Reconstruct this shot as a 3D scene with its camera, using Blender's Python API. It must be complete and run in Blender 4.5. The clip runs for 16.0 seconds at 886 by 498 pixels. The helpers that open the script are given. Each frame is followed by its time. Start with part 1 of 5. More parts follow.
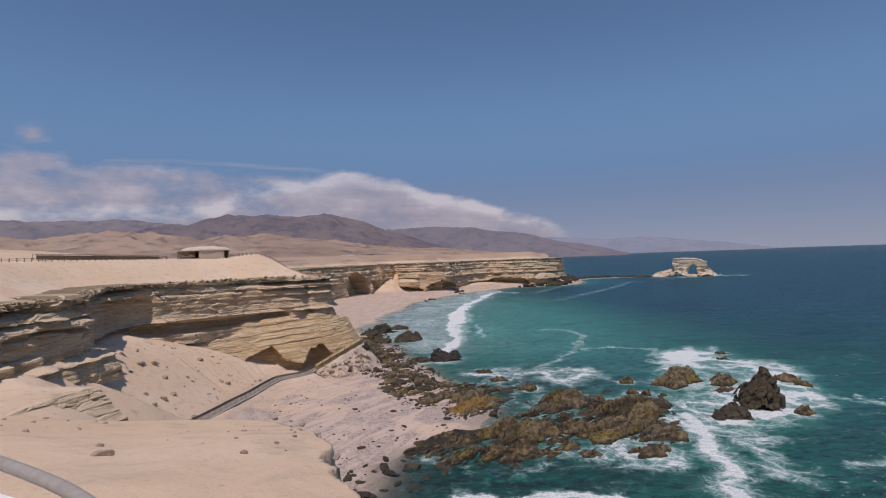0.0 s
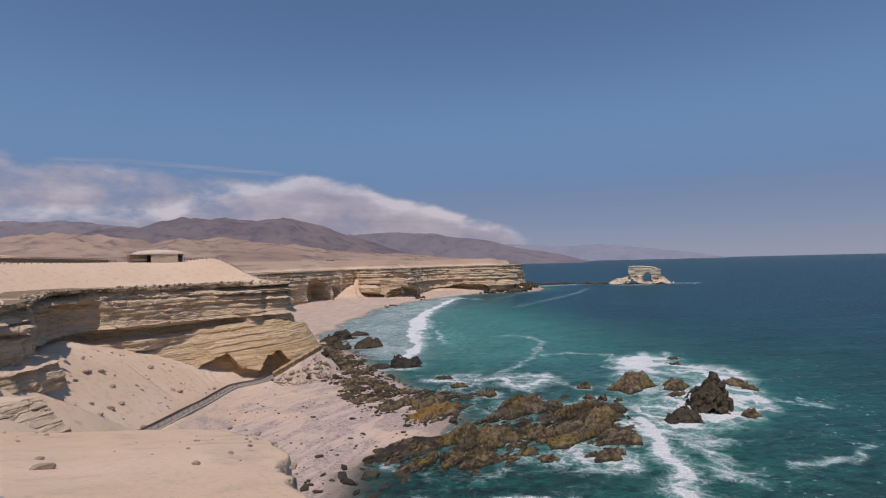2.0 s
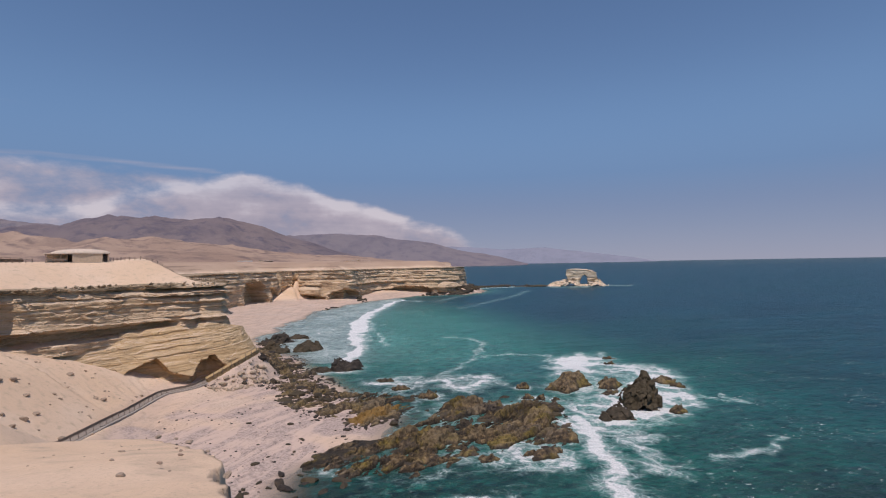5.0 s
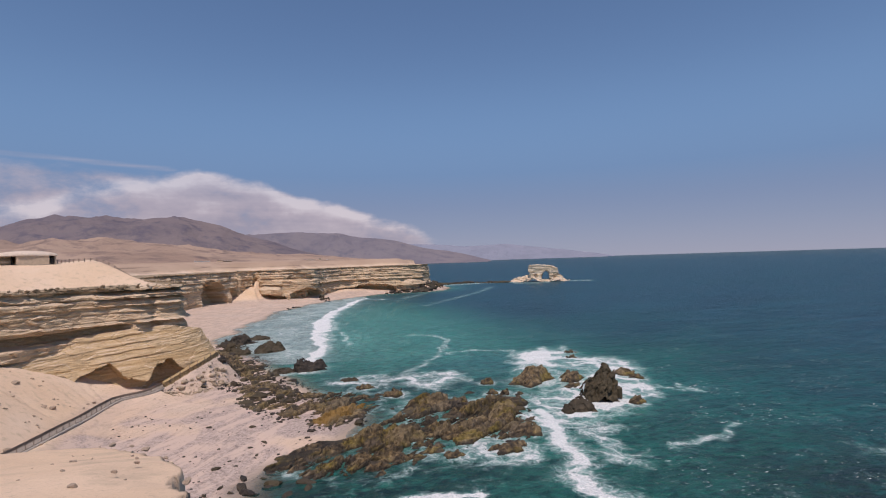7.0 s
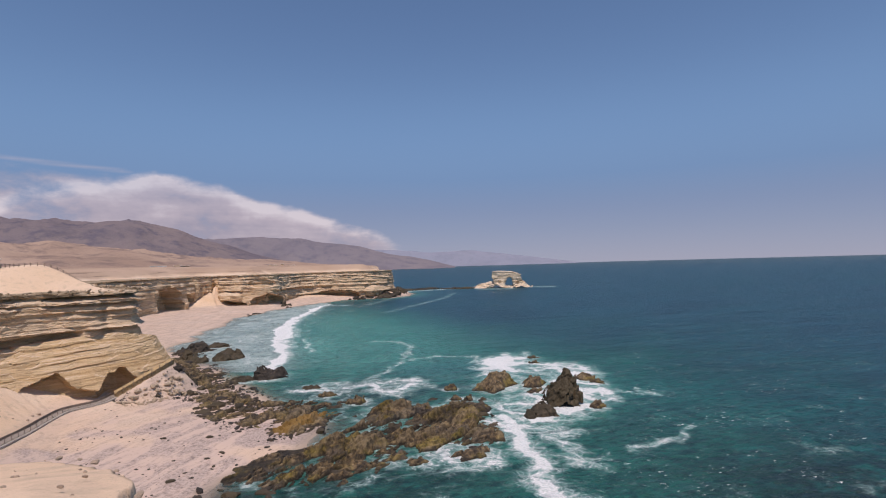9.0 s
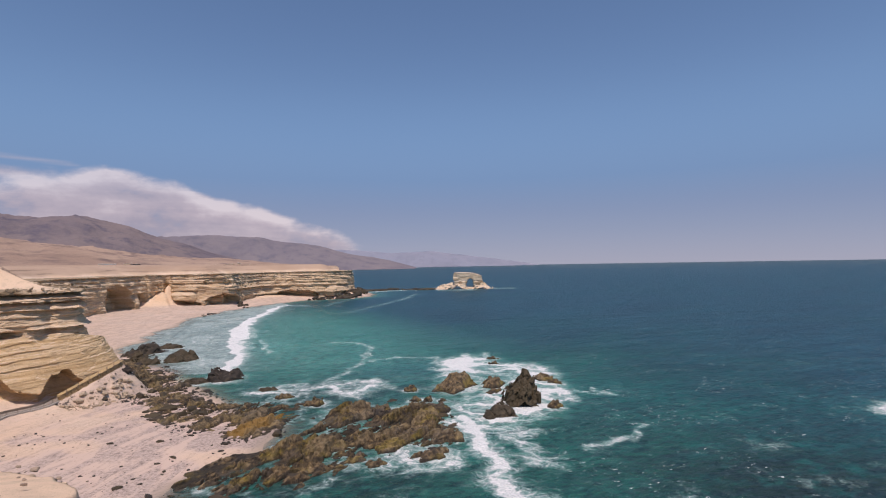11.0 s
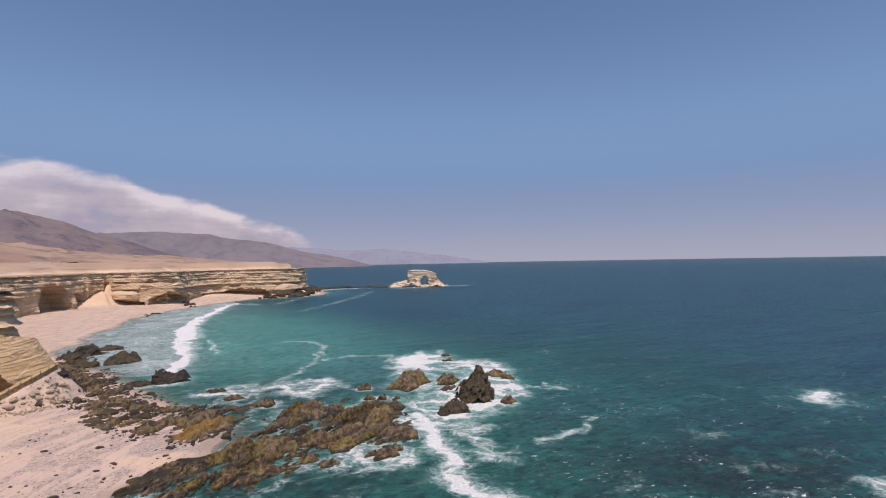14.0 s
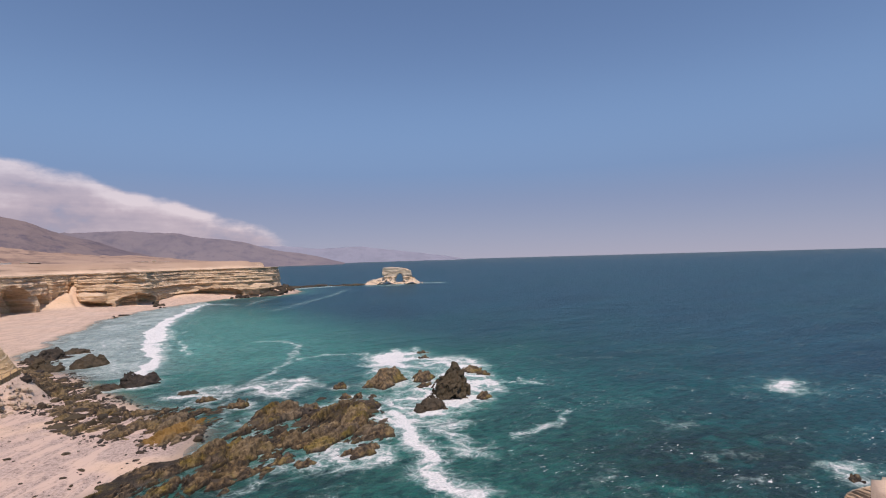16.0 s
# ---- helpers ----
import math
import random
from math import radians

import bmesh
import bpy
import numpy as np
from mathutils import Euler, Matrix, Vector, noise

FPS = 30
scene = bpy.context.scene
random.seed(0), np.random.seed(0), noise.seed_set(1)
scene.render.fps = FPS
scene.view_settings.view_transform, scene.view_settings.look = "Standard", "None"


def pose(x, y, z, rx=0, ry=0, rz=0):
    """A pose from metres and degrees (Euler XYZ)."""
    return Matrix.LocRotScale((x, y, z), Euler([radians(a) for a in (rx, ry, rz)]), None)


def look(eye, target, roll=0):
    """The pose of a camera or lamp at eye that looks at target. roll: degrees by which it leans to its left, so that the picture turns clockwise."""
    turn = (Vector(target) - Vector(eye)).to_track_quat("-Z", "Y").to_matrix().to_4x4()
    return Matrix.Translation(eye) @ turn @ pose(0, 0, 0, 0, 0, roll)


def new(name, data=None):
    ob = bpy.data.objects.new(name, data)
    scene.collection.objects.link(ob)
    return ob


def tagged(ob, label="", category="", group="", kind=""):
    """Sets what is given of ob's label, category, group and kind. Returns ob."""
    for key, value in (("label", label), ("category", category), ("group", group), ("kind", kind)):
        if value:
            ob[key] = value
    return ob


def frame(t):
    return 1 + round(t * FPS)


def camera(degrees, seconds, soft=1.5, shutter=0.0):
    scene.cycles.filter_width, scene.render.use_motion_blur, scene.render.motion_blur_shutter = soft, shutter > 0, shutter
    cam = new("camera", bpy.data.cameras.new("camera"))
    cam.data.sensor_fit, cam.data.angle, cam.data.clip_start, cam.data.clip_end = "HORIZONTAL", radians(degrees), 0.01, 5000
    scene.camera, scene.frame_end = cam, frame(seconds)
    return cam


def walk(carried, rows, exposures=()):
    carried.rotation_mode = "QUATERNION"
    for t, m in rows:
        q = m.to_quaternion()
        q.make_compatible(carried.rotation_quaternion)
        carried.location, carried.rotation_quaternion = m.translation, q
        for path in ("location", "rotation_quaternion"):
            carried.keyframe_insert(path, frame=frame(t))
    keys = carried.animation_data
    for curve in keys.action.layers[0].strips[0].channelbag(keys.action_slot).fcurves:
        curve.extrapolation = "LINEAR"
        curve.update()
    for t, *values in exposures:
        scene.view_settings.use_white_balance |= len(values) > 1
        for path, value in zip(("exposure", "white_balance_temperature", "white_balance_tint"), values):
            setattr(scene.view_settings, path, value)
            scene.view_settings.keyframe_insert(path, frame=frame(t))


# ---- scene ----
cam = camera(78.5, 16.0, soft=1.15)
EYE = Vector((0.0, 0.0, 40.0))
PATH = [  # seconds, yaw, pitch, roll in degrees
    (0, -0.00, 0.80, -1.90),
    (0.5, -0.86, 1.11, -1.73),
    (1, -1.88, 1.04, -1.72),
    (1.5, -2.99, 1.17, -1.78),
    (2, -4.07, 1.33, -1.40),
    (2.5, -5.33, 1.54, -1.03),
    (3, -6.36, 1.38, -1.07),
    (3.5, -7.36, 1.37, -1.02),
    (4, -8.40, 1.36, -1.12),
    (6.5, -12.80, 1.34, -1.29),
    (7, -14.00, 1.05, -1.79),
    (7.5, -15.18, 1.07, -2.04),
    (8, -16.05, 1.36, -1.87),
    (8.5, -16.79, 1.50, -1.74),
    (9, -17.78, 1.58, -1.54),
    (9.5, -18.81, 1.72, -1.43),
    (12, -23.46, 1.37, -0.72),
    (12.5, -24.14, 1.37, -0.71),
    (13, -25.03, 1.51, -0.72),
    (13.5, -25.76, 1.37, -0.82),
    (14, -26.64, 1.26, -0.97),
    (14.5, -27.53, 1.20, -1.10),
    (15, -28.24, 1.16, -1.15),
    (15.5, -28.84, 0.98, -1.24),
    (16, -29.29, 0.89, -1.58),
]


def heading(yaw, pitch, roll):
    a, b = radians(yaw), radians(pitch)
    ahead = Vector((-math.sin(a) * math.cos(b), math.cos(a) * math.cos(b), math.sin(b)))
    return look(EYE, EYE + ahead, roll)


walk(cam, [(t, heading(*turn)) for t, *turn in PATH],
     exposures=[(0, -0.30, 6250, 16), (4, -0.18, 6350, 17), (7, -0.08, 6450, 18), (13, 0.08, 6650, 20), (16, 0.10, 6700, 21)])

# ---- light ----
SUN_EL, SUN_AZ = 68.0, 197.0      # degrees; azimuth clockwise from +y
world = bpy.data.worlds.new("sky")
scene.world = world
world.use_nodes = True
wt = world.node_tree
sky = wt.nodes.new("ShaderNodeTexSky")
sky.sky_type = "NISHITA"
sky.sun_disc = False
sky.sun_elevation, sky.sun_rotation = radians(SUN_EL), radians(SUN_AZ)
sky.altitude, sky.air_density, sky.dust_density, sky.ozone_density = 40, 1.0, 0.2, 4.0
tint = wt.nodes.new("ShaderNodeMix")
tint.data_type, tint.blend_type = "RGBA", "MULTIPLY"
tint.inputs[0].default_value = 1.0
tint.inputs[7].default_value = (0.94, 1.0, 1.0, 1)
wt.links.new(sky.outputs[0], tint.inputs[6])
wt.links.new(tint.outputs[2], wt.nodes["Background"].inputs[0])
wt.nodes["Background"].inputs[1].default_value = 0.1
sun = new("sun", bpy.data.lights.new("sun", "SUN"))
sun.data.energy, sun.data.angle, sun.data.color = 3.6, radians(0.53), (1.0, 0.918, 0.81)
SUN_WAY = Vector((math.sin(radians(SUN_AZ)) * math.cos(radians(SUN_EL)), math.cos(radians(SUN_AZ)) * math.cos(radians(SUN_EL)), math.sin(radians(SUN_EL))))
sun.matrix_world = look(SUN_WAY * 100, (0, 0, 0))

# ---- numeric helpers ----


def hash3(i, j, k, seed=0):
    h = (i * 374761393 + j * 668265263 + k * 2147483647 + seed * 974711) & 0xFFFFFFFF
    h = ((h ^ (h >> 13)) * 1274126177) & 0xFFFFFFFF
    h = ((h ^ (h >> 16)) * 2246822519) & 0xFFFFFFFF
    return ((h ^ (h >> 15)) & 0xFFFFFF) / 16777215.0


def vnoise(x, y, z=0.0, seed=0):
    """Smooth value noise in 0..1 over arrays."""
    x, y, z = np.broadcast_arrays(np.asarray(x, float), np.asarray(y, float), np.asarray(z, float))
    i, j, k = (np.floor(a).astype(np.int64) for a in (x, y, z))
    u, v, w = x - i, y - j, z - k
    u, v, w = (a * a * a * (a * (a * 6 - 15) + 10) for a in (u, v, w))
    out = 0
    for a in (0, 1):
        for b in (0, 1):
            for c in (0, 1):
                out = out + hash3(i + a, j + b, k + c, seed) * (u if a else 1 - u) * (v if b else 1 - v) * (w if c else 1 - w)
    return out


def fbm(x, y, z=0.0, octaves=4, seed=0, gain=0.5):
    total, amp, norm, f = 0, 1.0, 0.0, 1.0
    for o in range(octaves):
        total = total + amp * vnoise(np.asarray(x) * f, np.asarray(y) * f, np.asarray(z) * f, seed + o * 17)
        norm += amp
        amp *= gain
        f *= 2.03
    return total / norm


def ridged(x, y, z=0.0, octaves=4, seed=0):
    total, amp, norm, f = 0, 1.0, 0.0, 1.0
    for o in range(octaves):
        total = total + amp * (1 - np.abs(2 * vnoise(np.asarray(x) * f, np.asarray(y) * f, np.asarray(z) * f, seed + o * 13) - 1))
        norm += amp
        amp *= 0.5
        f *= 2.1
    return total / norm


def cells(x, y, z=None, seed=0):
    """Broken blocks: for arrays of places the block's own number in 0..1, the way to its heart and how near its joint is (0 at the joint)."""
    flat = z is None
    z = np.zeros(np.shape(x)) if flat else z
    i, j, k = (np.floor(a).astype(np.int64) for a in (x, y, z))
    f1, f2 = np.full(np.shape(x), 9.0), np.full(np.shape(x), 9.0)
    num, ox, oy = np.zeros(np.shape(x)), np.zeros(np.shape(x)), np.zeros(np.shape(x))
    for a in (-1, 0, 1):
        for b in (-1, 0, 1):
            for c in ((0,) if flat else (-1, 0, 1)):
                u = i + a + hash3(i + a, j + b, k + c, seed) - x
                v = j + b + hash3(i + a, j + b, k + c, seed + 1) - y
                w = 0 if flat else k + c + hash3(i + a, j + b, k + c, seed + 2) - z
                d = np.sqrt(u * u + v * v + w * w)
                near = d < f1
                f2 = np.where(near, f1, np.minimum(f2, d))
                num = np.where(near, hash3(i + a, j + b, k + c, seed + 3), num)
                ox, oy = np.where(near, u, ox), np.where(near, v, oy)
                f1 = np.where(near, d, f1)
    return num, ox, oy, f2 - f1


def sstep(a, b, x):
    t = np.clip((np.asarray(x, float) - a) / (b - a), 0, 1)
    return t * t * (3 - 2 * t)


def along(line, x, y):
    """Distance to a polyline, the side (positive to its left) and the length run along it, for arrays of places."""
    best = np.full(np.shape(x), 1e9)
    side, run = np.zeros(np.shape(x)), np.zeros(np.shape(x))
    sofar = 0.0
    for (ax, ay), (bx, by) in zip(line[:-1], line[1:]):
        dx, dy = bx - ax, by - ay
        n = math.hypot(dx, dy)
        t = np.clip(((x - ax) * dx + (y - ay) * dy) / (n * n), 0, 1)
        d = np.hypot(x - ax - t * dx, y - ay - t * dy)
        s = np.sign(dx * (y - ay) - dy * (x - ax))
        near = d < best - 1e-9
        best, side, run = np.where(near, d, best), np.where(near, s, side), np.where(near, sofar + t * n, run)
        sofar += n
    return best, side, run


def inside(poly, x, y):
    """Whether places lie in a polygon, as signed distance: positive within."""
    d = along(list(poly) + [poly[0]], x, y)[0]
    odd = np.zeros(np.shape(x), bool)
    for (ax, ay), (bx, by) in zip(poly, list(poly[1:]) + [poly[0]]):
        cut = (ay > y) != (by > y)
        odd ^= cut & (x < (bx - ax) * (y - ay) / ((by - ay) or 1e-9) + ax)
    return np.where(odd, d, -d)


def rounded(line):
    """A polyline with its corners cut twice."""
    pts = np.array(line, float)
    for _ in range(2):
        q = np.repeat(pts, 2, 0)[1:-1].copy()
        a, b = pts[:-1], pts[1:]
        q[0::2], q[1::2] = a * 0.75 + b * 0.25, a * 0.25 + b * 0.75
        pts = np.vstack([pts[:1], q, pts[-1:]])
    return pts


def resample(line, step):
    """A rounded polyline walked in even steps."""
    pts = rounded(line)
    cum = np.r_[0, np.cumsum(np.linalg.norm(np.diff(pts, axis=0), axis=1))]
    at = np.linspace(0, cum[-1], max(2, int(cum[-1] / step)))
    return np.stack([np.interp(at, cum, pts[:, n]) for n in range(pts.shape[1])], 1), at


# ---- materials ----


class Mat:
    """A small builder of node materials."""

    def __init__(self, name, roughness=0.8, specular=0.3):
        self.m = bpy.data.materials.new(name)
        self.m.use_nodes = True
        self.t = self.m.node_tree
        self.b = self.t.nodes["Principled BSDF"]
        self.b.inputs["Roughness"].default_value = roughness
        self.b.inputs["Specular IOR Level"].default_value = specular
        self.xyz = self.t.nodes.new("ShaderNodeTexCoord").outputs["Object"]
        self.geo = self.t.nodes.new("ShaderNodeNewGeometry")

    def link(self, a, b):
        self.t.links.new(a, b)

    def put(self, socket, value):
        if hasattr(value, "is_linked"):
            self.link(value, socket)
        else:
            socket.default_value = value

    def scaled(self, sx, sy, sz, src=None):
        n = self.t.nodes.new("ShaderNodeVectorMath")
        n.operation = "MULTIPLY"
        self.put(n.inputs[0], src or self.xyz)
        n.inputs[1].default_value = (sx, sy, sz)
        return n.outputs[0]

    def noise(self, scale, detail=4.0, rough=0.55, src=None, distortion=0.0):
        n = self.t.nodes.new("ShaderNodeTexNoise")
        n.inputs["Scale"].default_value, n.inputs["Detail"].default_value = scale, detail
        n.inputs["Roughness"].default_value, n.inputs["Distortion"].default_value = rough, distortion
        self.link(src or self.xyz, n.inputs["Vector"])
        return n.outputs["Fac"]

    def voronoi(self, scale, src=None, feature="DISTANCE_TO_EDGE", out="Distance"):
        n = self.t.nodes.new("ShaderNodeTexVoronoi")
        n.feature = feature
        n.inputs["Scale"].default_value = scale
        self.link(src or self.xyz, n.inputs["Vector"])
        return n.outputs[out]

    def ramp(self, fac, *stops):
        n = self.t.nodes.new("ShaderNodeValToRGB")
        e = n.color_ramp.elements
        while len(e) < len(stops):
            e.new(0.5)
        for el, (p, c) in zip(e, stops):
            el.position = p
            el.color = (*c, 1) if len(c) == 3 else c
        self.put(n.inputs[0], fac)
        return n.outputs["Color"]

    def mix(self, fac, a, b, mode="MIX"):
        n = self.t.nodes.new("ShaderNodeMix")
        n.data_type, n.blend_type = "RGBA", mode
        self.put(n.inputs[0], fac)
        for s, v in ((n.inputs[6], a), (n.inputs[7], b)):
            self.put(s, v if hasattr(v, "is_linked") else (*v, 1))
        return n.outputs[2]

    def math(self, op, a, b=0.0, c=None, clamp=False):
        n = self.t.nodes.new("ShaderNodeMath")
        n.operation, n.use_clamp = op, clamp
        self.put(n.inputs[0], a)
        self.put(n.inputs[1], b)
        if c is not None:
            self.put(n.inputs[2], c)
        return n.outputs[0]

    def span(self, v, a, b):
        n = self.t.nodes.new("ShaderNodeMapRange")
        n.interpolation_type = "SMOOTHSTEP"
        self.put(n.inputs["Value"], v)
        n.inputs["From Min"].default_value, n.inputs["From Max"].default_value = a, b
        return n.outputs[0]

    def attr(self, name):
        n = self.t.nodes.new("ShaderNodeAttribute")
        n.attribute_name = name
        return n.outputs["Fac"]

    def colour(self, c):
        self.put(self.b.inputs["Base Color"], c if hasattr(c, "is_linked") else (*c, 1))
        return self

    def bump(self, h, strength=0.5, distance=0.1):
        n = self.t.nodes.new("ShaderNodeBump")
        n.inputs["Strength"].default_value, n.inputs["Distance"].default_value = strength, distance
        self.put(n.inputs["Height"], h)
        if self.b.inputs["Normal"].is_linked:
            self.link(self.b.inputs["Normal"].links[0].from_socket, n.inputs["Normal"])
        self.link(n.outputs[0], self.b.inputs["Normal"])
        return self


def sand_material():
    m = Mat("sand", 0.95, 0.1)
    big, mid, fine = m.noise(0.035, 5), m.noise(0.6, 5, 0.6), m.noise(9.0, 4, 0.7)
    c = m.ramp(big, (0.3, (0.63, 0.44, 0.29)), (0.5, (0.67, 0.49, 0.35)), (0.7, (0.70, 0.545, 0.42)))
    c = m.mix(m.span(mid, 0.5, 0.75), c, (0.5, 0.375, 0.27))
    c = m.mix(m.math("MULTIPLY", m.span(fine, 0.55, 0.72), 0.6), c, (0.33, 0.26, 0.2))
    c = m.mix(m.math("MULTIPLY", m.span(m.noise(30.0, 3, 0.6), 0.62, 0.68), 0.5), c, (0.25, 0.19, 0.15))
    grey = m.mix(m.span(m.noise(1.6, 6, 0.7), 0.4, 0.68), (0.47, 0.37, 0.325), (0.19, 0.15, 0.135))
    turned = m.t.nodes.new("ShaderNodeVectorRotate")
    turned.inputs["Angle"].default_value = 0.5
    m.link(m.xyz, turned.inputs["Vector"])
    lines = m.noise(1.0, 6, 0.68, m.scaled(0.32, 0.07, 1, turned.outputs[0]), 0.6)
    grey = m.mix(m.span(lines, 0.45, 0.58), grey, (0.53, 0.40, 0.335))
    grey = m.mix(m.math("MULTIPLY", m.span(m.noise(1.3, 3, 0.5), 0.66, 0.71), 0.4), grey, (0.13, 0.10, 0.085))
    c = m.mix(m.math("MULTIPLY", m.attr("shingle"), 0.95), c, grey)
    c = m.mix(m.attr("wet"), c, (0.20, 0.17, 0.13))
    c = m.mix(m.attr("plain"), c, m.ramp(m.noise(0.012, 6, 0.6), (0.3, (0.33, 0.225, 0.16)), (0.7, (0.46, 0.33, 0.245))))
    tracks = m.math("MULTIPLY", m.span(m.noise(1.0, 5, 0.6, m.scaled(0.0025, 0.022, 1)), 0.54, 0.64), m.attr("plain"))
    c = m.mix(m.math("MULTIPLY", tracks, 0.7), c, (0.17, 0.115, 0.085))
    m.colour(c)
    m.bump(mid, 0.5, 0.25).bump(fine, 0.5, 0.03)
    return m.m


def cliff_material(name="layered_sandstone", light=(0.56, 0.39, 0.235), dark=(0.32, 0.205, 0.115), pale=(0.62, 0.465, 0.315)):
    m = Mat(name, 0.92, 0.15)
    warp = m.t.nodes.new("ShaderNodeVectorMath")
    warp.operation = "ADD"
    m.link(m.xyz, warp.inputs[0])
    wob = m.t.nodes.new("ShaderNodeTexNoise")
    wob.inputs["Scale"].default_value = 0.05
    sc = m.t.nodes.new("ShaderNodeVectorMath")
    sc.operation = "MULTIPLY"
    m.link(wob.outputs["Color"], sc.inputs[0])
    sc.inputs[1].default_value = (0, 0, 4.0)
    m.link(m.xyz, wob.inputs["Vector"])
    m.link(sc.outputs[0], warp.inputs[1])
    w = warp.outputs[0]
    band = m.noise(1.0, 5, 0.6, m.scaled(0.012, 0.012, 0.55, w))
    thin = m.noise(1.0, 4, 0.65, m.scaled(0.05, 0.05, 2.6, w))
    spot = m.noise(0.22, 5, 0.6)
    c = m.ramp(band, (0.30, dark), (0.44, light), (0.56, pale), (0.68, light))
    c = m.mix(m.math("MULTIPLY", m.span(thin, 0.54, 0.72), 0.45), c, dark)
    c = m.mix(m.math("MULTIPLY", m.span(spot, 0.52, 0.75), 0.5), c, (0.30, 0.225, 0.15))
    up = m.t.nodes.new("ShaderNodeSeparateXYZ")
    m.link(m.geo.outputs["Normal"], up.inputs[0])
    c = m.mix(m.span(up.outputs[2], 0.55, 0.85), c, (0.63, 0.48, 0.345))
    c = m.mix(m.math("MULTIPLY", m.attr("crust"), 0.85), c, m.mix(m.noise(0.8, 5, 0.65), (0.09, 0.066, 0.040), (0.26, 0.195, 0.115)))
    c = m.mix(m.math("MULTIPLY", m.span(m.noise(1.0, 5, 0.7, m.scaled(0.35, 0.35, 1.6)), 0.50, 0.66), 0.4), c, tuple(0.55 * v for v in dark))
    m.colour(c)
    m.bump(thin, 0.7, 0.5).bump(m.noise(1.5, 5, 0.65), 0.6, 0.3)
    return m.m


def reef_material(name="weedy_reef_rock", olive=1.0):
    m = Mat(name, 0.75, 0.35)
    a, b, f = m.noise(0.16, 5, 0.6), m.noise(0.9, 5, 0.65), m.noise(5.0, 4, 0.7)
    c = m.ramp(b, (0.3, (0.020, 0.016, 0.013)), (0.46, (0.085, 0.060, 0.036)), (0.60, (0.225, 0.152, 0.076)), (0.72, (0.34, 0.25, 0.145)))
    c = m.mix(m.span(m.noise(0.09, 4, 0.6), 0.50, 0.66), c, m.ramp(b, (0.3, (0.022, 0.020, 0.019)), (0.7, (0.125, 0.105, 0.09))))
    c = m.mix(m.math("MULTIPLY", m.span(a, 0.47, 0.64), olive), c, m.ramp(b, (0.3, (0.04, 0.032, 0.010)), (0.7, (0.30, 0.215, 0.050))))
    slab = m.attr("tone")
    c = m.mix(m.math("MULTIPLY", m.span(slab, 0.52, 0.36), 0.6), c, (0.030, 0.024, 0.019))
    c = m.mix(m.math("MULTIPLY", m.span(slab, 0.56, 0.74), 0.55), c, m.ramp(b, (0.35, (0.13, 0.092, 0.05)), (0.65, (0.31, 0.235, 0.14))))
    sep = m.t.nodes.new("ShaderNodeSeparateXYZ")
    m.link(m.geo.outputs["Position"], sep.inputs[0])
    wetness = m.span(m.math("ADD", sep.outputs[2], m.math("MULTIPLY", b, 1.2)), 1.5, 0.7)
    c = m.mix(m.math("MULTIPLY", wetness, 0.75), c, (0.018, 0.014, 0.010))
    c = m.mix(m.attr("sandy"), c, (0.42, 0.33, 0.25))
    c = m.mix(m.math("MULTIPLY", m.attr("ochre"), 0.75), c, (0.27, 0.15, 0.032))
    c = m.mix(m.math("MULTIPLY", m.span(f, 0.54, 0.68), 0.3), c, (0.016, 0.012, 0.009))
    m.colour(c)
    m.bump(b, 0.9, 0.6).bump(f, 0.8, 0.14)
    return m.m


def dark_rock_material():
    m = Mat("dark_volcanic_rock", 0.7, 0.4)
    b, f = m.noise(0.7, 5, 0.65), m.noise(4.0, 4, 0.7)
    c = m.ramp(b, (0.3, (0.012, 0.010, 0.009)), (0.55, (0.038, 0.028, 0.022)), (0.72, (0.095, 0.065, 0.042)))
    info = m.t.nodes.new("ShaderNodeObjectInfo")
    c = m.mix(m.math("MULTIPLY", info.outputs["Random"], 0.4), c, (0.11, 0.08, 0.03))
    m.colour(c)
    m.bump(b, 0.8, 0.5).bump(f, 0.6, 0.12)
    return m.m


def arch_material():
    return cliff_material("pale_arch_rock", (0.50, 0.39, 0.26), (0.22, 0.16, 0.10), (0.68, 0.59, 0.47))


